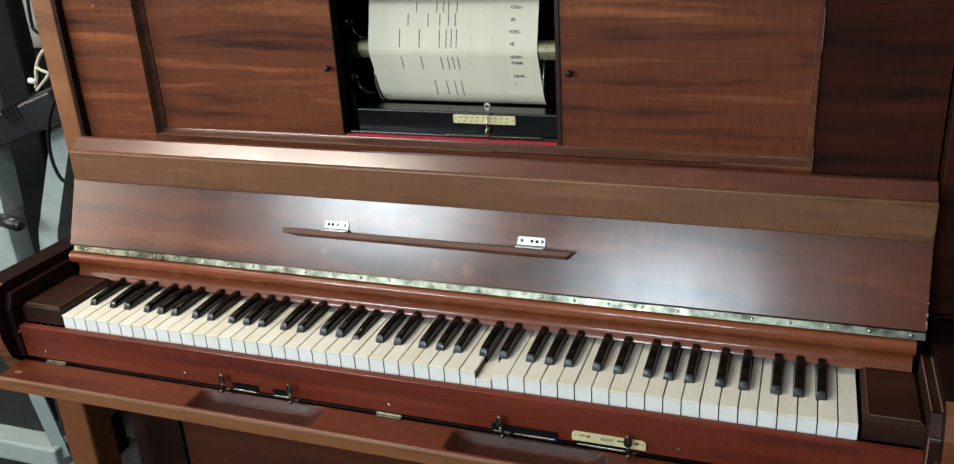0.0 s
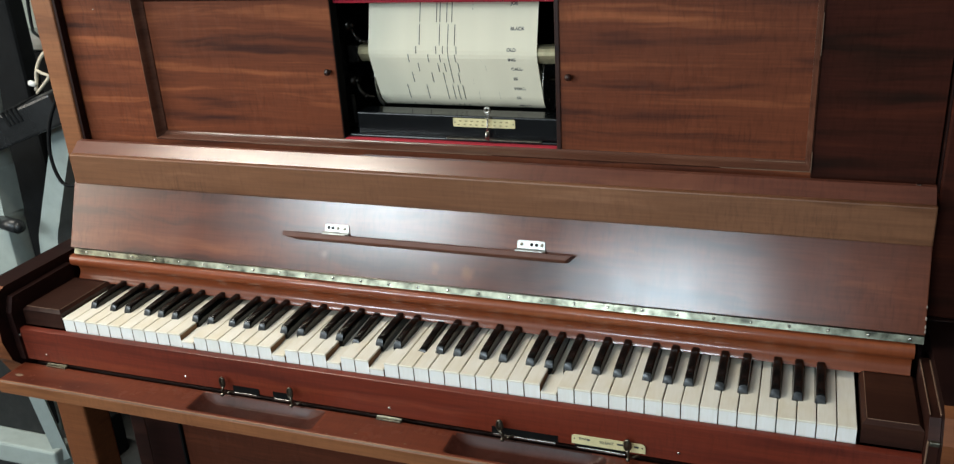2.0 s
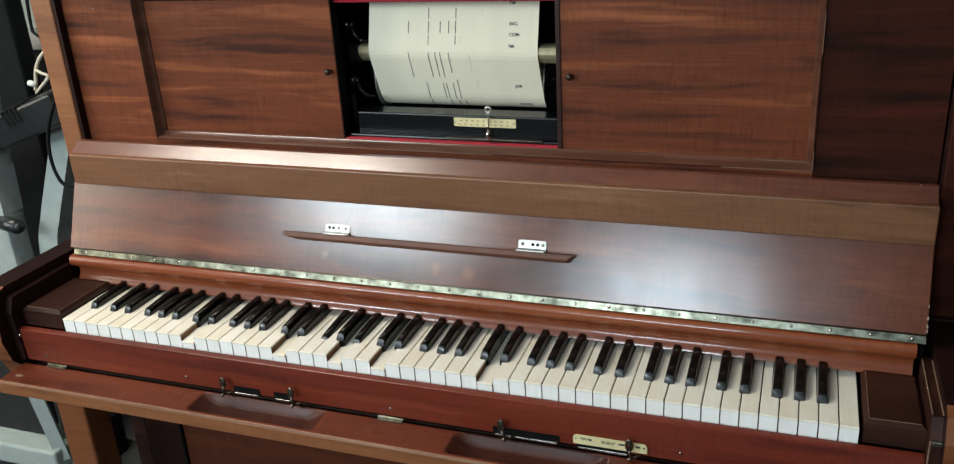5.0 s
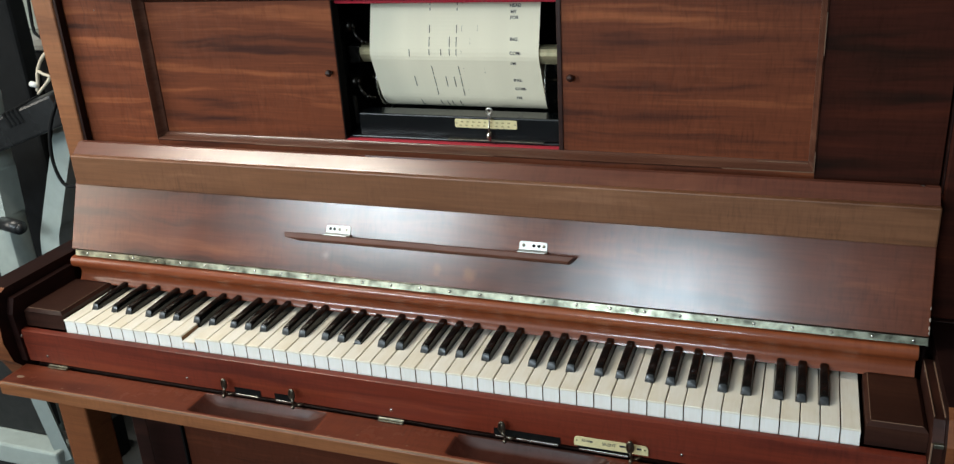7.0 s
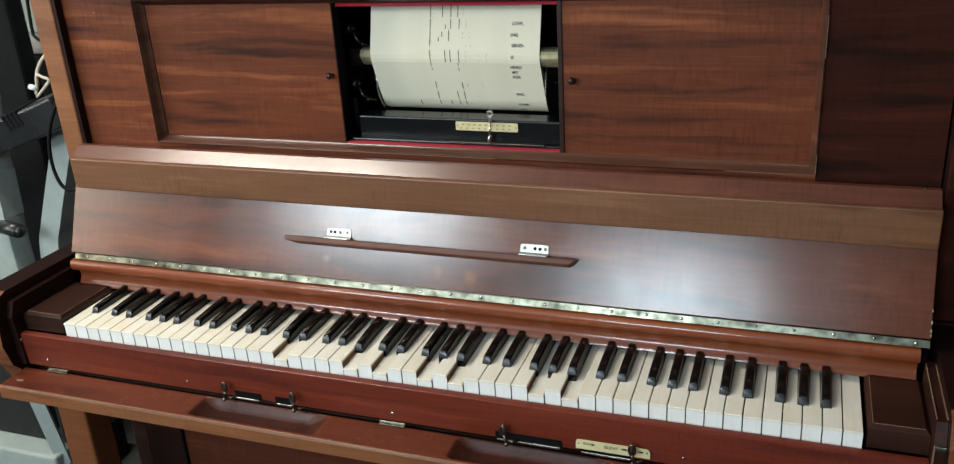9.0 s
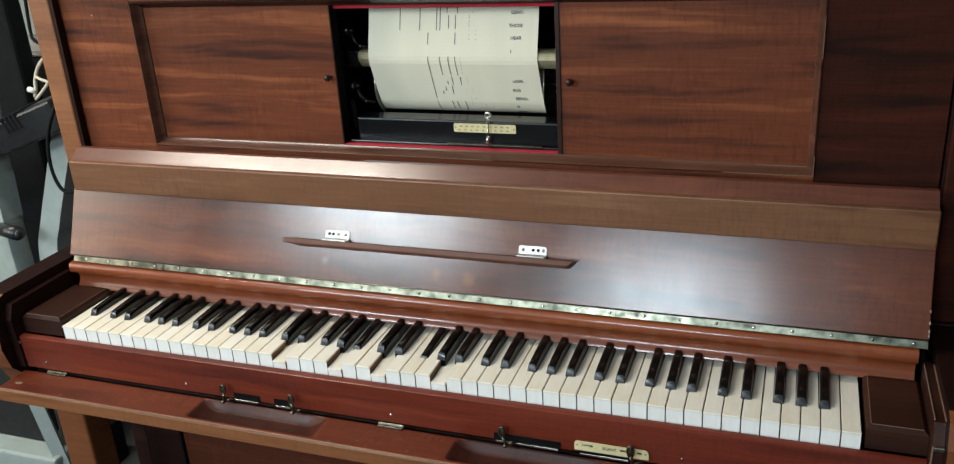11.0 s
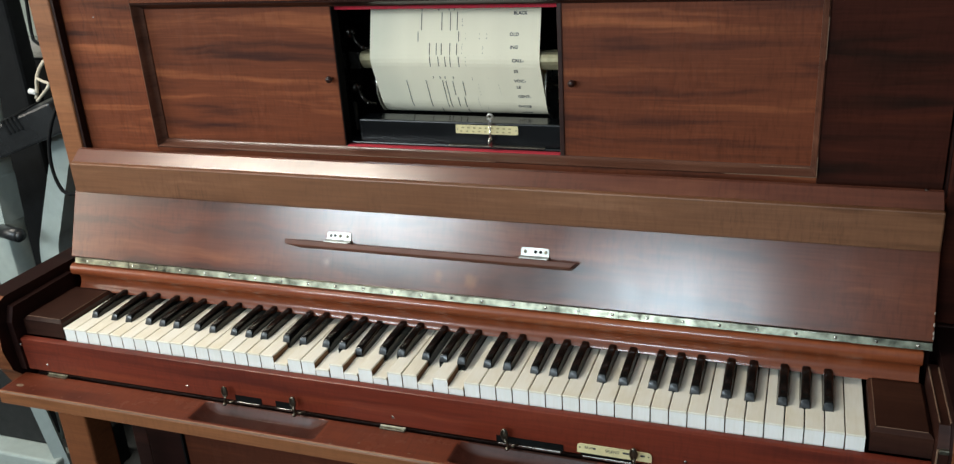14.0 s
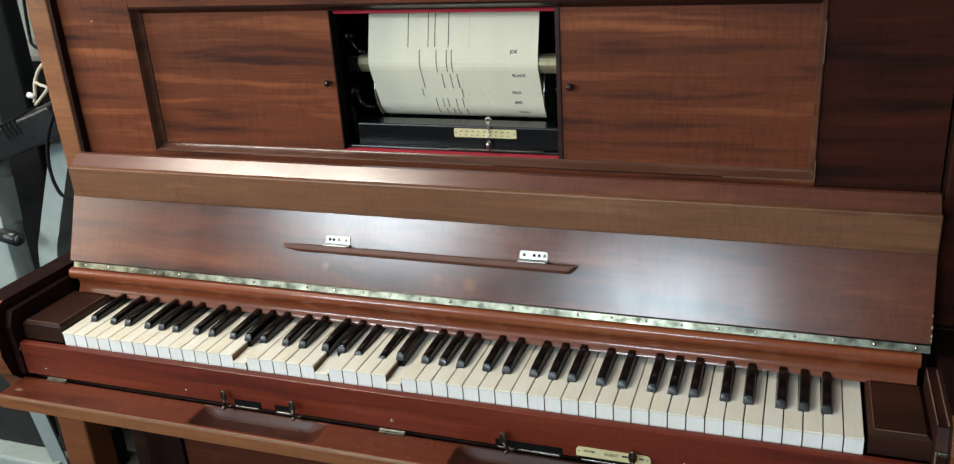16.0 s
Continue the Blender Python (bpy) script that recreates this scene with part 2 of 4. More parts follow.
# ---- helpers ----
def part(name, bm, mat, parent, label=""):
    me = bpy.data.meshes.new(name)
    bmesh.ops.recalc_face_normals(bm, faces=bm.faces)
    bm.to_mesh(me)
    bm.free()
    for m in (mat if isinstance(mat, (list, tuple)) else (mat,)):
        me.materials.append(m)
    ob = new(name, me)
    if parent:
        ob.parent = parent
    if label:
        ob["label"] = label
    return ob


def smooth(ob):
    for p in ob.data.polygons:
        p.use_smooth = True
    return ob


def thing(name, label, category, group=""):
    return tagged(new(name), label, category, group)


def box(bm, x0, x1, y0, y1, z0, z1, bevel=0.0, seg=2):
    r = bmesh.ops.create_cube(bm, size=1.0)
    for v in r["verts"]:
        v.co = (x0 + (v.co.x + 0.5) * (x1 - x0), y0 + (v.co.y + 0.5) * (y1 - y0), z0 + (v.co.z + 0.5) * (z1 - z0))
    if bevel:
        edges = list({e for v in r["verts"] for e in v.link_edges})
        bmesh.ops.bevel(bm, geom=edges, offset=bevel, segments=seg, profile=0.5, affect="EDGES")
    return bm


def boxed(name, x0, x1, y0, y1, z0, z1, mat, parent, bevel=0.002, label=""):
    return part(name, box(bmesh.new(), x0, x1, y0, y1, z0, z1, bevel), mat, parent, label)


def prism_x(bm, profile, x0, x1, x0b=None):
    """A solid of that (y, z) outline from x0 to x1."""
    a = [bm.verts.new((x0, y, z)) for y, z in profile]
    b = [bm.verts.new((x1, y, z)) for y, z in profile]
    n = len(profile)
    for i in range(n):
        bm.faces.new((a[i], a[(i + 1) % n], b[(i + 1) % n], b[i]))
    bm.faces.new(a[::-1])
    bm.faces.new(b)
    return bm


def round_profile(pts, n=2):
    """Corner cutting: a smoother closed outline."""
    for _ in range(n):
        out = []
        for i, (a, b) in enumerate(pts):
            c, d = pts[(i + 1) % len(pts)]
            out += [(0.75 * a + 0.25 * c, 0.75 * b + 0.25 * d), (0.25 * a + 0.75 * c, 0.25 * b + 0.75 * d)]
        pts = out
    return pts


def prism_z(bm, outline, z0, z1):
    a = [bm.verts.new((x, y, z0)) for x, y in outline]
    b = [bm.verts.new((x, y, z1)) for x, y in outline]
    n = len(outline)
    for i in range(n):
        bm.faces.new((a[i], a[(i + 1) % n], b[(i + 1) % n], b[i]))
    bm.faces.new(a[::-1])
    bm.faces.new(b)
    return bm


def rod(bm, p, q, r, seg=10, r2=None):
    p, q = Vector(p), Vector(q)
    d = q - p
    m = Matrix.Translation((p + q) / 2) @ d.to_track_quat("Z", "Y").to_matrix().to_4x4()
    bmesh.ops.create_cone(bm, cap_ends=True, segments=seg, radius1=r, radius2=r if r2 is None else r2, depth=d.length, matrix=m)
    return bm


def ball(bm, c, r, sx=1, sy=1, sz=1, seg=10):
    bmesh.ops.create_uvsphere(bm, u_segments=seg, v_segments=max(5, seg // 2 + 1), radius=r,
                              matrix=Matrix.Translation(c) @ Matrix.Diagonal((sx, sy, sz, 1)))
    return bm


def tube(bm, pts, r, seg=8):
    """A round tube along points."""
    rings = []
    pts = [Vector(p) for p in pts]
    for i, p in enumerate(pts):
        d = (pts[min(i + 1, len(pts) - 1)] - pts[max(i - 1, 0)]).normalized()
        side = d.cross(Vector((0.31, 0.17, 0.93))).normalized()
        up = side.cross(d)
        rings.append([bm.verts.new(p + r * (math.cos(a) * side + math.sin(a) * up)) for a in [k * math.tau / seg for k in range(seg)]])
    for a, b in zip(rings, rings[1:]):
        for k in range(seg):
            bm.faces.new((a[k], a[(k + 1) % seg], b[(k + 1) % seg], b[k]))
    bm.faces.new(rings[0][::-1])
    bm.faces.new(rings[-1])
    return bm


def curve_pts(ctrl, n=8):
    """Points on a smooth curve through the given ones."""
    c = [Vector(p) for p in ctrl]
    c = [2 * c[0] - c[1]] + c + [2 * c[-1] - c[-2]]
    out = []
    for i in range(1, len(c) - 2):
        for k in range(n):
            t = k / n
            out.append(0.5 * ((2 * c[i]) + (c[i + 1] - c[i - 1]) * t + (2 * c[i - 1] - 5 * c[i] + 4 * c[i + 1] - c[i + 2]) * t * t
                              + (3 * c[i] - c[i - 1] - 3 * c[i + 1] + c[i + 2]) * t ** 3))
    return out + [c[-2]]


def lettering(text, size, bold=0.0):
    cu = bpy.data.curves.new("lettering", "FONT")
    cu.body, cu.size, cu.align_x, cu.align_y, cu.offset = text, size, "CENTER", "CENTER", bold
    ob = new("lettering", cu)
    bpy.context.view_layer.update()
    me = bpy.data.meshes.new_from_object(ob.evaluated_get(bpy.context.evaluated_depsgraph_get()))
    bpy.data.objects.remove(ob)
    return me


# ---- the room ----
def room():
    tagged(boxed("floor", -2.0, 3.4, -3.0, 1.7, -0.1, 0.0, M_FLOOR, None, 0), "dark grey carpet floor", "floor", "", "structure")
    tagged(boxed("ceiling", -2.0, 3.4, -3.0, 1.7, 2.46, 2.56, M_CEIL, None, 0), "white painted ceiling", "ceiling", "", "structure")
    tagged(boxed("wall_north", -2.0, 3.4, 1.7, 1.8, 0, 2.46, M_WALL, None, 0), "plain plaster wall behind the piano", "wall", "", "structure")
    tagged(boxed("wall_east", 3.4, 3.5, -3.0, 1.7, 0, 2.46, M_WALL, None, 0), "plain plaster side wall", "wall", "", "structure")
    bm = bmesh.new()
    box(bm, -2.1, -2.0, -3.0, -1.85, 0, 2.46)
    box(bm, -2.1, -2.0, -0.25, 1.7, 0, 2.46)
    box(bm, -2.1, -2.0, -1.85, -0.25, 0, 1.02)
    box(bm, -2.1, -2.0, -1.85, -0.25, 2.22, 2.46)
    tagged(part("wall_west", bm, M_WALL, None), "plaster side wall with a window opening", "wall", "", "structure")
    bm = bmesh.new()
    box(bm, -2.0, -1.56, -3.1, -3.0, 0, 2.46)
    box(bm, -1.56, -0.64, -3.1, -3.0, 0, 1.96)
    box(bm, -1.56, -0.64, -3.1, -3.0, 2.42, 2.46)
    box(bm, -0.64, 0.18, -3.1, -3.0, 0, 2.46)
    box(bm, 0.18, 0.94, -3.1, -3.0, 0, 1.53)
    box(bm, 0.18, 0.94, -3.1, -3.0, 1.99, 2.46)
    box(bm, 0.94, 3.4, -3.1, -3.0, 0, 2.46)
    tagged(part("wall_south", bm, M_WALL, None), "plaster wall with two window openings", "wall", "", "structure")


# ---- the piano case ----
XL, XR = -0.089, 1.300          # inner faces of the case
KX, KT, PITCH = -0.0045, 0.735, 0.02359       # key top height, white key pitch


def screw_head(parent, x, y, z, nx=(0, -1, 0), r=0.0028, mat=None):
    bm = bmesh.new()
    n = Vector(nx).normalized()
    m = Matrix.Translation((x, y, z)) @ n.to_track_quat("Z", "Y").to_matrix().to_4x4()
    bmesh.ops.create_uvsphere(bm, u_segments=8, v_segments=5, radius=r, matrix=m @ Matrix.Diagonal((1, 1, 0.45, 1)))
    return smooth(part("screw", bm, mat or M_NICKEL, parent))


def piano():
    p = thing("player_piano", "polished mahogany upright player piano with open fallboard and playing keys", "piano")
    # case sides, arms and legs
    for a, b in ((-0.122, -0.0835), (XR + 0.004, 1.347)):
        bm = box(bmesh.new(), a, b, 0.210, 0.62, 0.7895, 1.36, 0.003)
        for v in bm.verts:
            if a < 0 and v.co.x < -0.1:
                v.co.x -= 0.018 * max(0.0, v.co.z - 0.95)          # the side flares slightly towards the top
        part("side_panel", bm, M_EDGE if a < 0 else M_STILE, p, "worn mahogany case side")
        boxed("side_lining", *((b + 0.0002, b + 0.0062) if a < 0 else (a - 0.0020, a - 0.0002)), 0.2125, 0.2262, 0.9670, 1.355, M_DARK, p, 0.0004)
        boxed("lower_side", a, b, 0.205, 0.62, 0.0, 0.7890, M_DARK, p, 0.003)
    boxed("case_top", -0.15, 1.362, 0.17, 0.64, 1.36, 1.385, M_PANEL, p, 0.005)
    boxed("case_back", XL, XR, 0.6, 0.618, 0.05, 1.36, M_DARK, p, 0.002)
    for sgn in (0, 1):
        xi, xo = ((XL, -0.146) if not sgn else (1.2955, 1.356))
        s = -1 if not sgn else 1
        lo, hi = min(xi + s * 0.013, xo), max(xi + s * 0.013, xo)
        prof = [(-0.034, 0.660), (-0.044, 0.70), (-0.040, 0.752), (-0.028, 0.782), (-0.012, 0.789), (0.20, 0.789), (0.20, 0.60), (0.0, 0.60), (-0.02, 0.645)]
        ob = part("arm", prism_x(bmesh.new(), prof, lo, hi), (M_DARK, M_LEG), p, "dark stained key block arm with worn brown front")
        for f in ob.data.polygons:
            if f.normal.y < -0.4:
                f.material_index = 1
        lo, hi = min(xi, xi + s * 0.0125), max(xi, xi + s * 0.0125)
        prof = [(-0.018, 0.655), (-0.022, 0.745), (-0.012, 0.771), (0.125, 0.773), (0.125, 0.655)]
        part("arm_lining", prism_x(bmesh.new(), prof, lo, hi), M_DARK if not sgn else M_MOULD, p)
    for a, b in ((-0.070, -0.010), (1.232, 1.292)):
        boxed("front_leg", a, b, 0.0, 0.055, 0.06, 0.618, M_LEG, p, 0.004, "worn reddish front leg")
        boxed("leg_foot", a - 0.012, b + 0.012, -0.02, 0.62, 0.0, 0.06, M_DARK, p, 0.006)
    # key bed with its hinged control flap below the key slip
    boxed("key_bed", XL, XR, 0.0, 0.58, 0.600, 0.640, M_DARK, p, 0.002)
    prof = [(-0.006, 0.7135), (-0.0125, 0.7132), (-0.0148, 0.7118), (-0.0153, 0.7090), (-0.0130, 0.654), (-0.004, 0.652), (-0.004, 0.7135)]
    slip = smooth_none(part("key_slip", prism_x(bmesh.new(), prof, XL, 1.2945), M_RED, p, "deep red mahogany key slip board"))
    for x in (-0.046, 0.237, 0.594, 1.011):
        screw_head(slip, x, -0.0136, 0.667, r=0.0026)
    # slots in the slip's lower edge: black boxes paint their shade; levers stand in them
    for a, b in ((0.325, 0.372), (0.397, 0.430), (0.752, 0.848), (0.872, 0.945)):
        boxed("lever_slot", a, b, -0.0142, -0.006, 0.6535, 0.6645, M_VOID, slip, 0)
        boxed("lever_rail", a + 0.003, b - 0.003, -0.0175, -0.0145, 0.6515, 0.6550, M_NICKEL, slip, 0.0008)
    control_flap(p)
    for x, tilt in ((0.313, -0.010), (0.436, 0.0), (0.772, 0.012), (0.947, 0.004)):
        lever(p, x, tilt)
    name_plate(p)
    # blocks at the ends of the keys
    for a, b in ((XL + 0.001, -0.0065), (1.2262, 1.2950)):
        bm = box(bmesh.new(), a, b, 0.0, 0.124, 0.7145, 0.747)
        e = [e for e in bm.edges if all(v.co.z > 0.74 for v in e.verts)]
        bmesh.ops.bevel(bm, geom=e, offset=0.0055, segments=1, profile=0.5, affect="EDGES")
        blk = part("key_block", bm, M_BLOCK, p, "dark end block beside the keys")
        x = a if a > 0 else b
        part("worn_edge", tube(bmesh.new(), [(a + 0.006, 0.0052, 0.7468), (b - 0.006, 0.0052, 0.7468)], 0.0005, 6), M_WORN, blk)
        part("worn_edge", tube(bmesh.new(), [(x + (0.0052 if a > 0 else -0.0052), 0.007, 0.7468), (x + (0.0052 if a > 0 else -0.0052), 0.118, 0.7468)], 0.0005, 6), M_WORN, blk)
    for x0, x1, y0, y1, z0, z1 in ((1.2952, 1.2972, -0.0235, -0.0205, 0.690, 0.744), (1.3062, 1.3084, -0.0205, -0.0180, 0.660, 0.744),
                                   (1.2955, 1.2970, -0.010, 0.118, 0.7722, 0.7740), (1.3070, 1.3086, -0.010, 0.118, 0.7722, 0.7742)):
        boxed("worn_edge", x0, x1, y0, y1, z0, z1, M_WORN, p, 0.0005)
    screw_head(p, XL + 0.0004, -0.016, 0.702, (1, 0, 0), 0.0036)
    boxed("arm_catch", 1.2975, 1.3085, -0.0265, -0.0200, 0.7395, 0.7455, M_BRASS, p, 0.001, "small brass catch")
    # name rail: a hollow and a rounded nose behind the keys
    prof = [(0.120, 0.7395), (0.1225, 0.746), (0.1275, 0.752), (0.1295, 0.760), (0.1270, 0.768), (0.1200, 0.7725), (0.1135, 0.7745),
            (0.1100, 0.7790), (0.1095, 0.7850), (0.1115, 0.7905), (0.1150, 0.7940), (0.160, 0.7940), (0.160, 0.7395)]
    smooth_none(part("name_rail", prism_x(bmesh.new(), round_profile(prof), -0.0760, 1.2880), M_RAIL, p, "red mahogany name rail moulding"))
    fallboard(p)
    # hinged lip and sloping ledge under the upper panel
    prof = [(0.1655, 0.9115), (0.1655, 0.9660), (0.1875, 0.9840), (0.1960, 0.9843), (0.1970, 0.9660), (0.2250, 0.9660), (0.2250, 0.9115)]
    part("ledge_body", prism_x(bmesh.new(), prof, -0.071, 1.2965), M_LEDGE, p, "sloping mahogany ledge")
    bm = box(bmesh.new(), -0.064, 1.2970, 0.1530, 0.1650, 0.9160, 0.9692, 0.002)
    part("lip_board", bm, M_LIP, p, "lighter brown lip board")
    upper_front(p)
    lower_front(p)
    return p


def smooth_none(ob):
    for f in ob.data.polygons:
        f.use_smooth = True
    ob.data.set_sharp_from_angle(angle=radians(38))
    return ob


def control_flap(p):
    """A board with two finger scoops, hinged along the slip."""
    nx, ny = 380, 36
    x0, x1 = -0.094, 1.285
    recs = ((0.2715, 0.4930), (0.6980, 0.9190))

    def front(x):
        return -0.0780

    def top(x, y):
        z = 0.6485
        for a, b in recs:
            ease = lambda k, n=1.2: 1 - (1 - max(0.0, min(1.0, k))) ** n
            z -= 0.0150 * ease((x - a) / 0.040, 2.6) * ease((b - x) / 0.032) * ease((-0.0175 - y) / 0.0100) * ease((y + 0.0690) / 0.006)
        return z

    bm = bmesh.new()
    grid = []
    for i in range(nx + 1):
        x = x0 + (x1 - x0) * i / nx
        f = front(x)
        col = [bm.verts.new((x, f + 0.004, 0.6225)), bm.verts.new((x, f, 0.6260)), bm.verts.new((x, f, 0.6450)), bm.verts.new((x, f + 0.0035, 0.6485))]
        for j in range(1, ny + 1):
            y = f + 0.0035 + (-0.0175 - f - 0.0035) * j / ny
            col.append(bm.verts.new((x, y, top(x, y))))
        col.append(bm.verts.new((x, -0.0175, 0.6225)))
        grid.append(col)
    for a, b in zip(grid, grid[1:]):
        for k in range(len(a)):
            bm.faces.new((a[k], b[k], b[(k + 1) % len(b)], a[(k + 1) % len(a)]))
    bm.faces.new(grid[0])
    bm.faces.new(grid[-1][::-1])
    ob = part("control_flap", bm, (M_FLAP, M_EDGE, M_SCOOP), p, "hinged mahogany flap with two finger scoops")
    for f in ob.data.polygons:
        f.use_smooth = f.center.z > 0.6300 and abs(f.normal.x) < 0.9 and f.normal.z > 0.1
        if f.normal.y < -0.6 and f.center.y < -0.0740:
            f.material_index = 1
        # hollow faces get the darkened wood, shade included in its colour
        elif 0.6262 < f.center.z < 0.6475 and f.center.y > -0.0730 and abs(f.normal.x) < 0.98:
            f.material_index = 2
    bm = tube(bmesh.new(), [(x0 + 0.004, front(x0 + 0.004) + 0.0014, 0.6472), (x1 - 0.004, front(x1 - 0.004) + 0.0014, 0.6472)], 0.0009, 6)
    part("worn_edge", bm, M_WORN, ob)
    for x, y in ((-0.070, -0.055), (0.560, -0.060), (0.225, -0.030), (0.520, -0.072), (0.640, -0.065), (0.100, -0.040), (0.590, -0.074), (0.03, -0.068)):
        bm = ball(bmesh.new(), (x, y, 0.6485), 0.0018 if x > -0.05 else 0.006, 1.4, 0.7, 0.1, 8)
        part("scuff", bm, M_WORN, ob)
    for x in (-0.024, 0.594):
        bm = box(bmesh.new(), x - 0.020, x + 0.020, -0.0215, -0.0155, 0.6490, 0.6515, 0.0006)
        rod(bm, (x - 0.020, -0.0158, 0.6520), (x + 0.020, -0.0158, 0.6520), 0.0018, 8)
        part("hinge", bm, M_BRASS, ob, "small brass butt hinge")
    return ob


def lever(p, x, tilt):
    bm = bmesh.new()
    y = -0.0240
    tube(bm, [(x + 0.007, y + 0.004, 0.6535), (x + 0.002, y, 0.6545), (x, y - 0.001, 0.660), (x - tilt * 0.3, y - 0.002, 0.668)], 0.0020, 8)
    pts = [(x - tilt * 0.3 + 0.0042 * math.cos(a), y - 0.002, 0.6755 + 0.0085 * math.sin(a)) for a in [k * math.tau / 14 - 1.57 for k in range(15)]]
    tube(bm, pts, 0.0017, 7)
    ball(bm, (x - tilt * 0.3, y - 0.002, 0.6755), 0.0038, 1, 0.35, 2.1, 10)
    ball(bm, (x, y - 0.003, 0.6540), 0.0032, 1, 1, 1, 10)
    rod(bm, (x + 0.001, y, 0.6535), (x + 0.013, -0.0165, 0.6555), 0.0018, 8)
    return smooth(part("control_lever", bm, M_OLDMETAL, p, "tarnished metal control lever with oval finger tab"))


def bar_row(parent, x, y, z, w, h, mat, nrm=-1):
    bm = box(bmesh.new(), x, x + w, y - 0.0002, y + 0.0002, z, z + h)
    return part("mark", bm, mat, parent)


def name_plate(p):
    x0, x1, y, z0, z1 = 0.868, 0.968, -0.0155, 0.6592, 0.6735
    bm = bmesh.new()
    out = []
    for cx, cz, a0 in ((x1 - 0.005, z1 - 0.005, 0), (x0 + 0.005, z1 - 0.005, 90)):
        out += [(cx + 0.005 * math.cos(radians(a0 + k * 30)), cz + 0.005 * math.sin(radians(a0 + k * 30))) for k in range(4)]
    out += [(x0, z0), (x1, z0)]
    a = [bm.verts.new((x, y, z)) for x, z in out]
    b = [bm.verts.new((x, y - 0.0012, z)) for x, z in out]
    for i in range(len(out)):
        bm.faces.new((a[i], a[(i + 1) % len(out)], b[(i + 1) % len(out)], b[i]))
    bm.faces.new(a)
    bm.faces.new(b[::-1])
    plate = part("name_plate", bm, M_CREAM, p, "cream control plate lettered SILENT")
    me = lettering("SILENT", 0.0062, 0.00008)
    me.materials.append(M_INK)
    t = new("plate_lettering", me)
    t.parent = plate
    t.matrix_basis = pose(0.916, y - 0.0014, 0.6672, 90)
    me = lettering("REW", 0.0052, 0.00006)
    me.materials.append(M_INK)
    t = new("plate_lettering", me)
    t.parent = plate
    t.matrix_basis = pose(0.884, y - 0.0014, 0.6682, 90)
    for x, w in ((0.8895, 0.004), (0.930, 0.008), (0.953, 0.006)):
        bar_row(plate, x, y - 0.0014, 0.6668, w, 0.0026, M_INK)
    for x in (x0 + 0.004, x1 - 0.004):
        screw_head(plate, x, y - 0.0012, 0.6675, r=0.0013, mat=M_OLDMETAL)


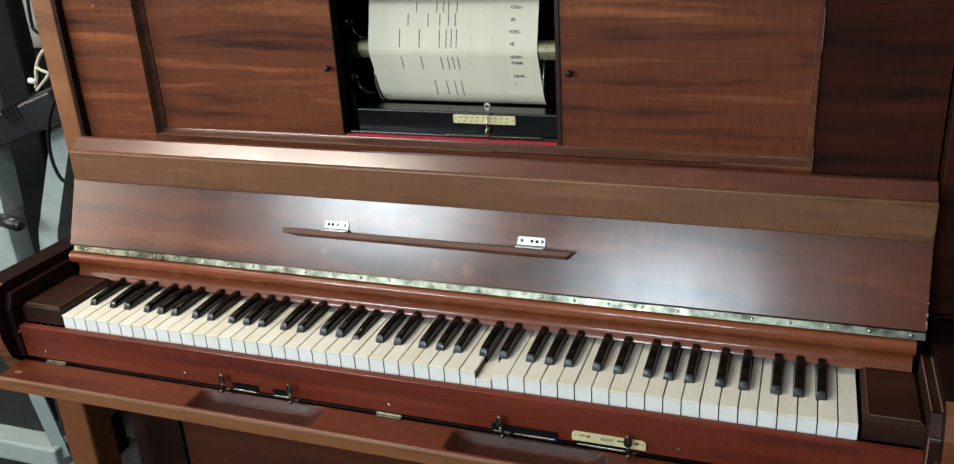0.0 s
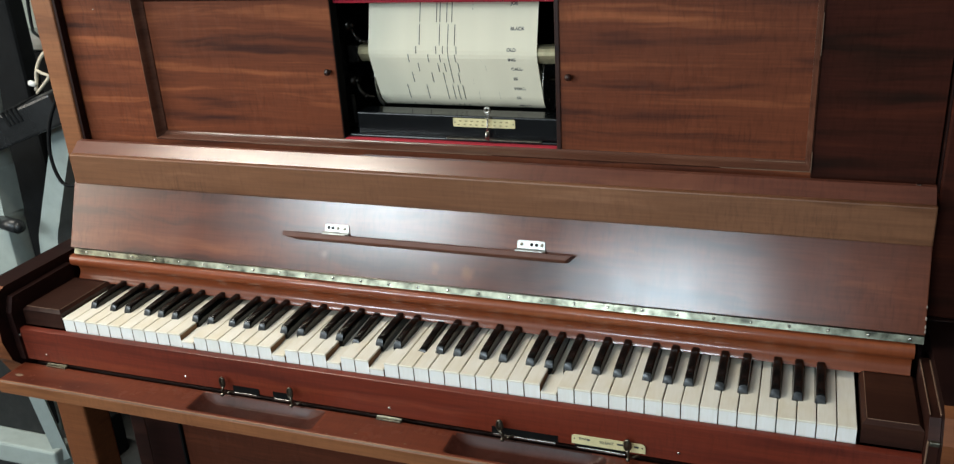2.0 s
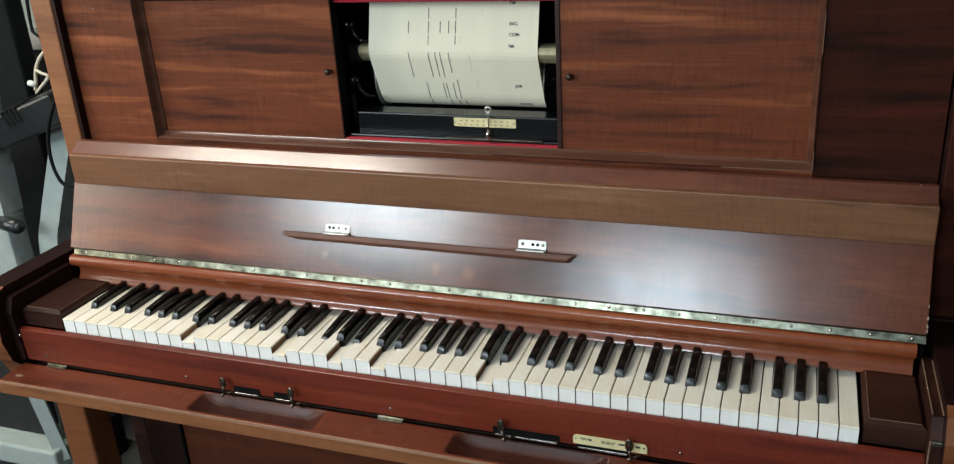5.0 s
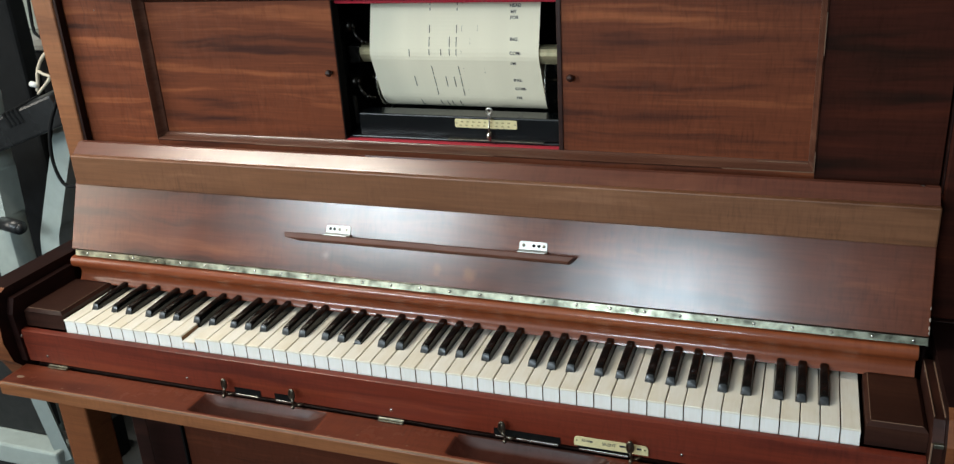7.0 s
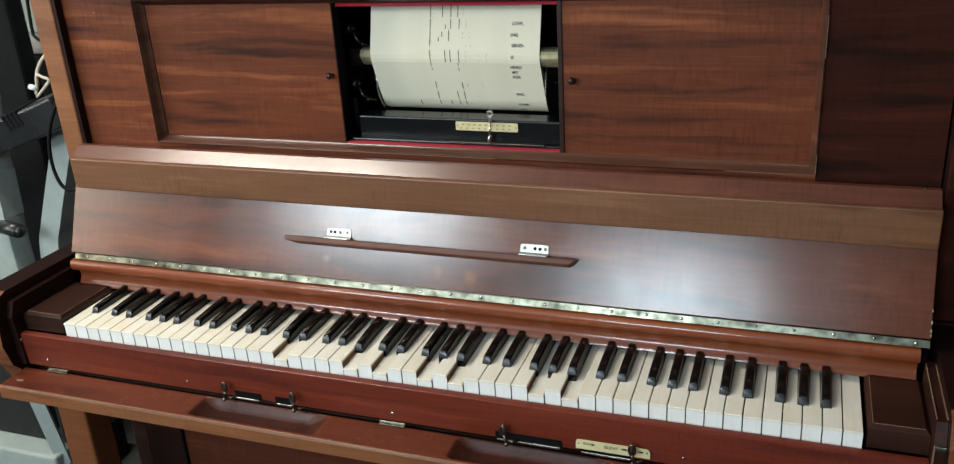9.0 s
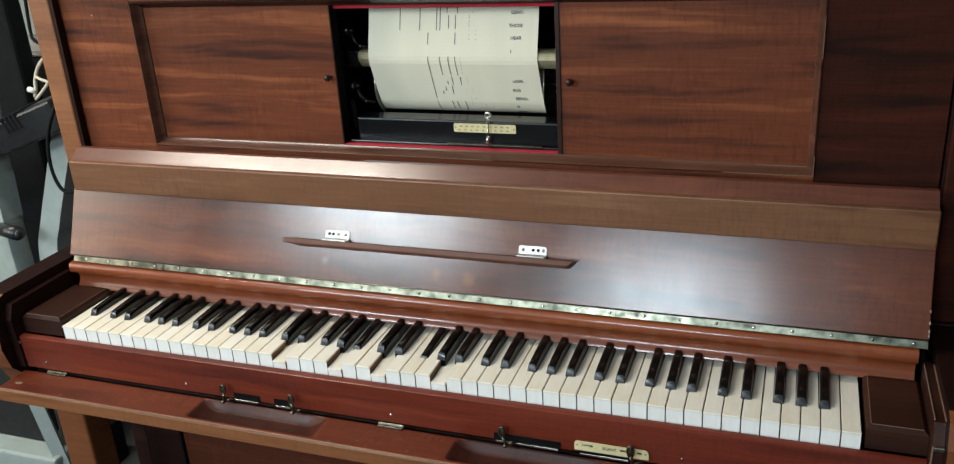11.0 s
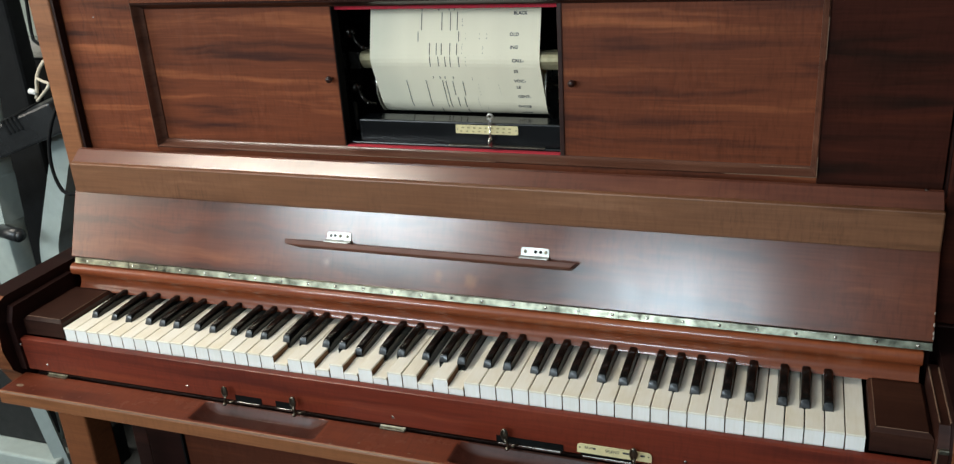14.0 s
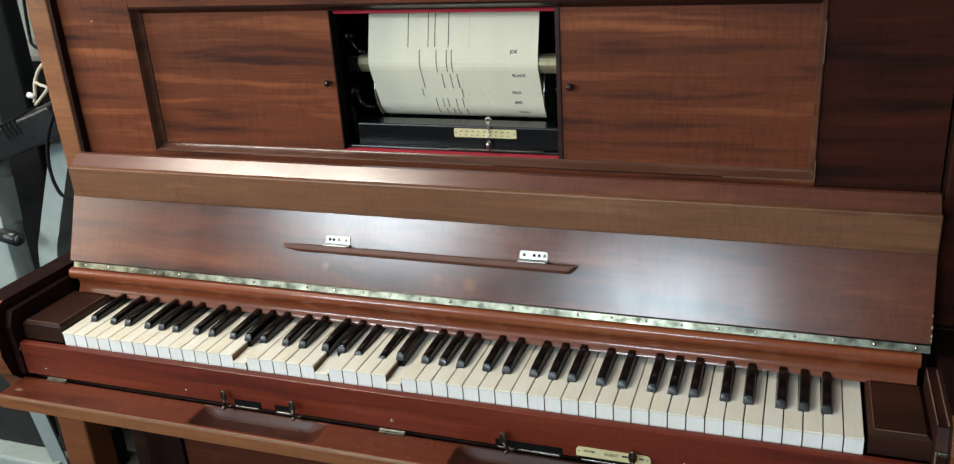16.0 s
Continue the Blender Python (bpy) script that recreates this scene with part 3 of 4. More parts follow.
def fallboard(p):
    y0, z0, y1, z1 = 0.1215, 0.8055, 0.1640, 0.9105
    d = Vector((0, y1 - y0, z1 - z0)).normalized()
    n = Vector((0, -d.z, d.y))
    xa, xb = -0.0785, 1.2985
    prof = []
    for s, o in ((0, 0), (0.1185, 0), (0.1185, -0.018), (0, -0.018)):
        q = Vector((0, y0, z0)) + d * s + n * o
        prof.append((q.y, q.z))
    bm = prism_x(bmesh.new(), prof, xa, xb)
    bmesh.ops.bevel(bm, geom=list(bm.edges), offset=0.0012, segments=2, profile=0.5, affect="EDGES")
    fb = part("fallboard", bm, M_FALL, p, "folded back glossy mahogany fallboard")
    rnd = random.Random(5)
    for k in (0, 1, 3, 6):
        q = Vector((1.2978, y0, z0)) + d * (0.004 + 0.0055 * k + 0.002 * rnd.random()) + n * 0.0001
        part("chip", ball(bmesh.new(), q, 0.0007 + 0.0011 * rnd.random(), 0.6, 0.3, 2.2, 8), M_CHIP, fb)
    # long piano hinge with its screws
    q0 = Vector((0, y0, z0)) - d * 0.0105 + n * 0.0010
    bm = bmesh.new()
    prof = [(q0.y, q0.z), ((q0 + d * 0.0105).y, (q0 + d * 0.0105).z), ((q0 + d * 0.0105 - n * 0.003).y, (q0 + d * 0.0105 - n * 0.003).z), ((q0 - n * 0.003).y, (q0 - n * 0.003).z)]
    prism_x(bm, prof, -0.068, 1.2975)
    hs = part("hinge_strip", bm, M_LONGHINGE, fb, "tarnished brass piano hinge")
    bm = bmesh.new()
    k = q0 + d * 0.0108 + n * 0.0002
    rod(bm, (-0.068, k.y, k.z), (1.2975, k.y, k.z), 0.0012, 8)
    smooth(part("hinge_knuckle", bm, M_OLDMETAL, fb))
    for i in range(28):
        c = q0 + d * 0.0050 + n * 0.0004
        screw_head(hs, -0.041 + i * 0.04897, c.y, c.z, n, 0.0024)
    # folding prop rail on two small hinges
    c = Vector((0, y0, z0)) + d * 0.0560
    prop = bmesh.new()
    xa, xb = 0.364, 0.838
    def at(s, o):
        q = Vector((0, y0, z0)) + d * s + n * o
        return q.y, q.z
    out = [at(0.0625, 0.003), at(0.0640, 0.021), at(0.0560, 0.0225), at(0.0520, 0.0185), at(0.0520, 0.004)]
    a = [prop.verts.new((xa + (0.0 if i in (1, 2) else 0.004), y, z)) for i, (y, z) in enumerate(out)]
    b = [prop.verts.new((xb + (0.0 if i in (0, 1) else -0.010), y, z)) for i, (y, z) in enumerate(out)]
    a[3].co.x = a[4].co.x = xa + 0.028
    for i in range(5):
        prop.faces.new((a[i], a[(i + 1) % 5], b[(i + 1) % 5], b[i]))
    prop.faces.new(a[::-1])
    prop.faces.new(b)
    bmesh.ops.bevel(prop, geom=list(prop.edges), offset=0.0008, segments=1, profile=0.5, affect="EDGES")
    pr = part("prop_rail", prop, M_PROP, fb, "narrow mahogany prop rail")
    for x in (0.450, 0.770):
        bm = bmesh.new()
        w = 0.021
        for s0, s1 in ((0.0665, 0.0800),):
            q = [Vector((0, y0, z0)) + d * s + n * o for s, o in ((s0, 0.0003), (s1, 0.0003), (s1, 0.0018), (s0, 0.0018))]
            prism_x(bm, [(v.y, v.z) for v in q], x - w, x + w)
        bmesh.ops.bevel(bm, geom=[e for e in bm.edges if abs(e.verts[0].co.x - e.verts[1].co.x) < 1e-5 and e.calc_length() < 0.003 and e.verts[0].co.z > 0.875], offset=0.003, segments=3, profile=0.5, affect="EDGES")
        q = Vector((0, y0, z0)) + d * 0.0655 + n * 0.0030
        rod(bm, (x - w - 0.001, q.y, q.z), (x + w + 0.001, q.y, q.z), 0.0024, 10)
        q = [at(a, b) for a, b in ((0.0630, 0.004), (0.0641, 0.014), (0.0652, 0.014), (0.0643, 0.004))]
        prism_x(bm, q, x - w, x + w)
        h = part("prop_hinge", bm, M_HINGE, fb, "nickel plated hinge")
        for k, dx in enumerate((-0.014, -0.007, 0.002, 0.0145) if x < 0.6 else (-0.0145, 0.001, 0.0085, 0.0165)):
            q = Vector((0, y0, z0)) + d * 0.0742 + n * 0.0019
            # empty holes are black heads, the dark inside them painted
            hole = (k in (0, 1)) if x < 0.6 else (k in (1, 2))
            screw_head(h, x + dx, q.y, q.z, n, 0.0027, M_VOID if hole else M_OLDMETAL)


def upper_front(p):
    y = 0.2268
    z0, z1 = 0.965, 1.355
    # frame of stiles and rails round the recessed sliding doors
    fx0, fx1, fz0, fz1 = 0.0690, 1.1465, 0.9825, 1.2270
    boxed("stile", -0.0768, fx0, y, y + 0.024, z0, z1, M_PANEL, p, 0.0006)
    # right stile takes the darkened copy, its shade painted in
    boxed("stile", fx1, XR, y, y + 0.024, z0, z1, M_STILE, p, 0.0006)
    boxed("lower_rail", fx0 + 0.0003, fx1 - 0.0003, y, y + 0.024, z0, fz0, M_PANEL, p, 0.0006)
    boxed("upper_rail", fx0 + 0.0003, fx1 - 0.0003, y, y + 0.024, fz1, z1, M_PANEL, p, 0.0006)
    # mitred moulding, stepping back into the recess
    step = [(0.0, -0.0025), (0.004, -0.0045), (0.0075, -0.001), (0.0085, 0.004), (0.0150, 0.0105), (0.0190, 0.0125), (0.0200, 0.0200), (0.0, 0.0200)]

    def corner(k, o):
        return ((fx0 + o * 0.68, fz0 + o * 0.58), (fx1 - o * 0.45, fz0 + o * 0.58), (fx1 - o * 0.45, fz1 - o * 0.6), (fx0 + o * 0.68, fz1 - o * 0.6))[k]

    for k in range(4):
        bm = bmesh.new()
        ra = [bm.verts.new((corner(k, o)[0], y + dy, corner(k, o)[1])) for o, dy in step]
        rb = [bm.verts.new((corner((k + 1) % 4, o)[0], y + dy, corner((k + 1) % 4, o)[1])) for o, dy in step]
        for i in range(len(step)):
            bm.faces.new((ra[i], ra[(i + 1) % len(step)], rb[(i + 1) % len(step)], rb[i]))
        bm.faces.new(ra)
        bm.faces.new(rb[::-1])
        smooth_none(part("panel_moulding", bm, M_WORNMOULD if k != 2 else M_MOULD, p, "dark stepped panel moulding"))
    for pts in (((fx1 - 0.120, y - 0.0042, fz0 + 0.0012), (fx1 - 0.0006, y - 0.0042, fz0 + 0.0012)),
                ((fx1 - 0.0008, y - 0.0042, fz0 + 0.002), (fx1 - 0.0008, y - 0.0042, fz0 + 0.030)),
                ((fx1 - 0.0008, y - 0.0042, fz1 - 0.085), (fx1 - 0.0008, y - 0.0042, fz1 - 0.030)),
                ((fx0 + 0.20, y - 0.0042, fz0 + 0.0018), (fx0 + 0.62, y - 0.0042, fz0 + 0.0018)),
                ((fx1 - 0.075, y + 0.0108, fz0 + 0.0094), (fx1 - 0.009, y + 0.0108, fz0 + 0.0094))):
        part("worn_edge", tube(bmesh.new(), pts, 0.0006, 6), M_WORN, p)
    yd = y + 0.0150
    for a, b, kx in ((0.0790, 0.4290, 0.4180), (0.7870, 1.1390, 0.8085)):
        dr = boxed("sliding_door", a, b, yd, yd + 0.014, 0.9900, 1.2180, M_PANEL, p, 0.001, "figured mahogany sliding door")
        bm = bmesh.new()
        rod(bm, (kx, yd, 1.1040), (kx, yd - 0.006, 1.1040), 0.0022, 10)
        ball(bm, (kx, yd - 0.010, 1.1040), 0.0056, 1, 0.85, 1, 14)
        smooth(part("knob", bm, M_MOULD, dr, "small turned wooden knob"))
    boxed("door_edge", 0.7875, 0.7945, yd - 0.0022, yd + 0.0150, 0.9901, 1.2179, M_MOULD, p, 0.001)
    boxed("door_edge", 0.4292, 0.4310, yd + 0.0006, yd + 0.0200, 0.9901, 1.2179, M_VOID, p, 0.0003)
    screw_head(p, 1.2770, 0.1930, 0.9838, (0, -0.4, 1), 0.0035)
    screw_head(p, -0.012, y, 1.205, r=0.0014)
    # spool box behind the opening
    boxed("spool_box_back", 0.40, 0.83, 0.455, 0.463, 0.975, 1.300, M_VOID, p, 0)
    boxed("spool_box_side", 0.415, 0.425, yd + 0.0205, 0.455, 0.975, 1.300, M_BLACK, p, 0)
    boxed("spool_box_side", 0.800, 0.810, yd + 0.0205, 0.455, 0.975, 1.300, M_BLACK, p, 0)
    boxed("spool_box_floor", 0.425, 0.800, yd + 0.0205, 0.455, 0.975, 0.985, M_VOID, p, 0)
    boxed("spool_box_roof", 0.425, 0.800, yd + 0.0005, 0.455, 1.2285, 1.238, M_VOID, p, 0)
    boxed("felt_strip", 0.4314, 0.7870, yd - 0.001, yd + 0.012, 0.9865, 0.9950, M_FELT, p, 0.002, "strip of bright red felt")
    boxed("felt_strip", 0.4314, 0.7870, yd + 0.010, yd + 0.019, 1.2085, 1.2172, M_FELT, p, 0.001)
    boxed("spool_box_ledge", 0.425, 0.800, yd + 0.012, 0.300, 0.9860, 0.9985, M_BLACK, p, 0.002)
    fr = boxed("control_board", 0.4500, 0.7990, 0.2555, 0.2950, 0.9990, 1.0355, M_BLACK, p, 0.0025, "glossy black control board")
    tempo(fr)
    bm = bmesh.new()
    prof = [(0.3060, 1.1085), (0.2990, 1.1090), (0.2945, 1.1130), (0.2900, 1.1185), (0.2872, 1.1235), (0.2872, 1.1290), (0.2900, 1.1335), (0.2960, 1.1360), (0.3150, 1.1360), (0.3150, 1.1085)]
    part("tracker_bar", prism_x(bm, prof, 0.4475, 0.7995), M_CREAMBAR, p, "pale brass tracker bar")
    # dark block that continues the bar to the left
    boxed("bar_bracket", 0.4255, 0.4470, 0.2885, 0.3150, 1.1080, 1.1365, M_CHUCK, p, 0.002)
    for z, s in ((1.168, 1), (1.078, -1)):
        bm = bmesh.new()
        rod(bm, (0.4260, 0.292, z), (0.4380, 0.292, z), 0.0095, 16)
        rod(bm, (0.4380, 0.292, z), (0.4420, 0.292, z), 0.0065, 16)
        tube(bm, curve_pts([(0.440, 0.288, z - 0.004), (0.446, 0.284, z - 0.014), (0.452, 0.286, z - 0.022)], 5), 0.0030, 8)
        ball(bm, (0.455, 0.287, z - 0.024), 0.0042, 1, 1, 1, 10)
        rod(bm, (0.452, 0.287, z - 0.023), (0.4665, 0.292, z - 0.027), 0.0022, 8)
        smooth(part("spool_chuck", bm, M_CHUCK, p, "dark metal spool chuck"))
    bm = bmesh.new()
    rod(bm, (0.436, 0.275, 1.058), (0.438, 0.275, 1.012), 0.0032, 10)
    part("chuck_rod", bm, M_CHUCK, p)
    bm = bmesh.new()
    box(bm, 0.605, 0.760, 0.2500, 0.2585, 0.9985, 1.0000, 0.0004)
    part("pointer_track", bm, M_OLDMETAL, p)


def tempo(board):
    y = 0.2553
    x0, x1, z0, z1 = 0.6175, 0.7185, 1.0180, 1.0317
    bm = box(bmesh.new(), x0, x1, y - 0.0013, y, z0, z1)
    bmesh.ops.bevel(bm, geom=[e for e in bm.edges if abs(e.verts[0].co.y - e.verts[1].co.y) > 0.001], offset=0.002, segments=3, profile=0.5, affect="EDGES")
    pl = part("tempo_scale", bm, M_CREAM, board, "cream tempo scale with tiny unreadable figures")
    for k in range(9):
        bar_row(pl, x0 + 0.010 + k * 0.0095, y - 0.0015, z0 + 0.0085, 0.0040, 0.0018, M_FAINT)
        bar_row(pl, x0 + 0.0075 + k * 0.0098, y - 0.0015, z0 + 0.0030, 0.0034, 0.0016, M_FAINT)
    for x in (x0 + 0.003, x1 - 0.003):
        screw_head(pl, x, y - 0.0013, (z0 + z1) / 2, r=0.0011, mat=M_OLDMETAL)
    bm = bmesh.new()
    x, yy = 0.6765, y - 0.0065
    tube(bm, [(x + 0.0042 * math.cos(a), yy, 1.0470 + 0.0042 * math.sin(a)) for a in [k * math.tau / 14 for k in range(15)]], 0.0019, 8)
    box(bm, x - 0.0026, x + 0.0026, yy - 0.0008, yy + 0.0008, 1.0330, 1.0435, 0.0005)
    tube(bm, [(x, yy, 1.0340), (x - 0.0005, yy - 0.002, 1.022), (x - 0.0008, yy - 0.004, 1.013)], 0.0014, 8)
    ball(bm, (x - 0.0006, yy - 0.005, 1.0085), 0.0034, 1, 1, 1.9, 12)
    rod(bm, (x, yy, 0.9990), (x, yy + 0.002, 1.014), 0.0014, 8)
    smooth(part("tempo_pointer", bm, M_NICKEL, board, "nickel pointer lever with ring end"))


def lower_front(p):
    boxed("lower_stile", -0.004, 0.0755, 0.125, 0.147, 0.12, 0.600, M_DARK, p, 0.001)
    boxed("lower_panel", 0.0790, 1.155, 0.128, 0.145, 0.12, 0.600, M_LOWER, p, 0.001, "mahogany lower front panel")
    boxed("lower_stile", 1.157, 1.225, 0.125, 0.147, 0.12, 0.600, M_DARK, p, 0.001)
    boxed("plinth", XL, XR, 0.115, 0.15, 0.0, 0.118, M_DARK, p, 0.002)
    boxed("panel_stop", 0.075, 0.0795, 0.121, 0.1495, 0.1185, 0.599, M_VOID, p, 0.001)


# ---- keys ----
PIVOT_Y, PIVOT_Z = 0.235, 0.700
NAMES = ("A", "A#", "B", "C", "C#", "D", "D#", "E", "F", "F#", "G", "G#")
SHIFT = {"C#": -0.0030, "D#": 0.0030, "F#": -0.0040, "G#": 0.0, "A#": 0.0040}
KEY_OBJECTS = {}


def white_mesh(left, right):
    """left, right: how far the neighbouring sharps cut into the key (0 for none)."""
    g = 0.0008
    yb, ye, w = 0.0425, 0.150, PITCH
    out = [(g, 0.0), (w - g, 0.0)]
    if right:
        out += [(w - g, yb), (w - right - 0.0007, yb)]
    out += [(w - (right + 0.0007 if right else g), ye), (left + 0.0007 if left else g, ye)]
    if left:
        out += [(left + 0.0007, yb), (g, yb)]
    out = [(x, y - PIVOT_Y) for x, y in out]
    bm = bmesh.new()
    prism_z(bm, out, 0.7000 - PIVOT_Z, 0.7322 - PIVOT_Z)
    top = [(x, y - (0.0012 if y < -PIVOT_Y + 0.001 else 0.0)) for x, y in out]
    prism_z(bm, top, 0.7323 - PIVOT_Z, KT - PIVOT_Z)
    e = [e for e in bm.edges if all(v.co.z > 0.7349 - PIVOT_Z for v in e.verts)]
    bmesh.ops.bevel(bm, geom=e, offset=0.0006, segments=1, profile=0.5, affect="EDGES")
    bmesh.ops.recalc_face_normals(bm, faces=bm.faces)
    me = bpy.data.meshes.new("white_key")
    for f in bm.faces:
        c = f.calc_center_median()
        if c.z > 0.7323 - PIVOT_Z:
            f.material_index = 0
        elif f.normal.y < -0.9 and c.y < 0.002 - PIVOT_Y:
            f.material_index = 1
        else:
            f.material_index = 2
    bm.to_mesh(me)
    bm.free()
    for m in (M_IVORY, M_IVORY_FRONT, M_KEYWOOD):
        me.materials.append(m)
    return me


def black_mesh():
    bm = bmesh.new()
    rows = []
    foot = 0.722 - PIVOT_Z

    def section(y, inset, lean, h):
        """A tapered section with well rounded shoulders, leaning back with height."""
        half, r = 0.0068 - inset, 0.0031
        top = KT + h - inset - PIVOT_Z
        pts = [(-half, foot), (-half, KT + 0.0004 - PIVOT_Z)]
        w = half - 0.0009
        pts += [(-w + r - r * math.cos(a), top - r + r * math.sin(a)) for a in (0.0, 0.4, 0.8, 1.2, 1.57)]
        pts += [(-x, z) for x, z in reversed(pts)]
        return [bm.verts.new((x, y - PIVOT_Y + lean * max(0.0, z - KT + PIVOT_Z), z)) for x, z in pts]

    for y, inset, lean, h in ((0.0427, 0.0008, 0.47, 0.0106), (0.0433, 0.0002, 0.47, 0.0108), (0.0446, 0.0, 0.47, 0.0109), (0.0520, 0.0, 0.0, 0.0113),
                              (0.064, 0.0, 0.0, 0.0121), (0.075, 0.0, 0.0, 0.0128), (0.090, 0.0, 0.0, 0.0135), (0.110, 0.0, 0.0, 0.0142), (0.150, 0.0, 0.0, 0.0148)):
        rows.append(section(y, inset, lean, h))
    count = len(rows[0])
    for r, t in zip(rows, rows[1:]):
        for k in range(count):
            bm.faces.new((r[k], r[(k + 1) % count], t[(k + 1) % count], t[k]))
    bm.faces.new(rows[0][1:-1]).material_index = 1
    bm.faces.new((rows[0][0], rows[0][1], rows[0][-2], rows[0][-1]))
    bm.faces.new(rows[-1][::-1])
    bmesh.ops.recalc_face_normals(bm, faces=bm.faces)
    me = bpy.data.meshes.new("black_key")
    bm.to_mesh(me)
    bm.free()
    for f in me.polygons:
        f.use_smooth = True
    me.set_sharp_from_angle(angle=radians(30))
    me.materials.append(M_EBONY)
    me.materials.append(M_EBONY_FRONT)
    return me


def keyboard(p):
    cuts = {"C": (0, 1), "D": (1, 1), "E": (1, 0), "F": (0, 1), "G": (1, 1), "A": (1, 1), "B": (1, 0)}
    meshes, w, black = {}, 0, black_mesh()
    hw = 0.0069
    for i in range(88):
        nm = NAMES[i % 12]
        octave = (i + 9) // 12
        if "#" in nm:
            ob = new("black_key", black)
            x, home = KX + w * PITCH + SHIFT[nm], 0.0
        else:
            lf, rf = cuts[nm]
            if i == 0:
                lf = 0
            if i == 87:
                rf = 0
            key = (nm if 0 < i < 87 else nm + "end", lf, rf)
            if key not in meshes:
                below, above = NAMES[(i - 1) % 12], NAMES[(i + 1) % 12]
                meshes[key] = white_mesh(hw + SHIFT[below] if lf else 0, hw - SHIFT[above] if rf else 0)
            ob = new("white_key", meshes[key])
            x, home = KX + w * PITCH, 0.0
            w += 1
        if nm == "A#" and octave == 3:
            home = 1.75          # a sharp that stays sunk
        ob.parent = p
        rnd = random.Random(i)
        z = PIVOT_Z + (rnd.random() - 0.5) * 0.0006
        KEY_OBJECTS[nm + str(octave)] = (ob, x, PIVOT_Y, z, home)
        ob.matrix_basis = pose(x, PIVOT_Y, z, home)


# ---- the music roll ----
SPEED = 0.0448          # metres of paper a second
LAG = 0.15              # from a perforation on the bar to its key
STRIP = 0.006
PAPER_X0, PAPER_X1 = 0.4675, 0.7475
# low spool, bar nose, high spool: centre and radius in (y, z)
LOW, NOSE, HIGH = (0.3540, 1.0725, 0.0460), (0.3165, 1.1265, 0.0320), (0.3650, 1.2500, 0.0450)


def tangent_normal(a, b):
    """The normal, towards the player, of the line that touches both circles on that side."""
    d = Vector((b[0] - a[0], b[1] - a[1]))
    c = (a[2] - b[2]) / d.length
    u = d.normalized()
    side = Vector((-u.y, u.x))
    n = u * c + side * math.sqrt(1 - c * c)
    if n.x > 0:
        n = u * c - side * math.sqrt(1 - c * c)
    return n


N_LOW, N_HIGH = tangent_normal(LOW, NOSE), tangent_normal(NOSE, HIGH)


def angle_of(n):
    """Degrees by which a normal looks up (+) or down (-) from straight at the player."""
    return math.atan2(n.y, -n.x)


def on_circle(c, a, shrink=0.0):
    r = c[2] - shrink
    return c[0] - r * math.cos(a), c[1] + r * math.sin(a)


def roll_path(s):
    """Place (y, z) and tilt of the paper s metres above the bar's openings."""
    aL, aH = angle_of(N_LOW), angle_of(N_HIGH)
    # the paper's tilt falls from the low spool to the high one: it wraps the nose from aL (above) to aH (below)
    top, bottom = NOSE[2] * (aH - 0.0), NOSE[2] * (aL - 0.0)
    if bottom <= s <= top or top <= s <= bottom:
        a = s / NOSE[2]
        return (*on_circle(NOSE, a), a)
    if s > top:
        p0 = Vector(on_circle(NOSE, aH))
        p1 = Vector(on_circle(HIGH, aH))
        length = (p1 - p0).length
        if s - top < length:
            q = p0.lerp(p1, (s - top) / length)
            return q.x, q.y, aH
        th = (s - top - length) / HIGH[2]
        return (*on_circle(HIGH, aH + th, 0.0004 * th), aH + th)
    p0 = Vector(on_circle(NOSE, aL))
    p1 = Vector(on_circle(LOW, aL))
    length = (p1 - p0).length
    if bottom - s < length:
        q = p0.lerp(p1, (bottom - s) / length)
        return q.x, q.y, aL
    th = (bottom - s - length) / LOW[2]
    return (*on_circle(LOW, aL - th, 0.0004 * th), aL - th)


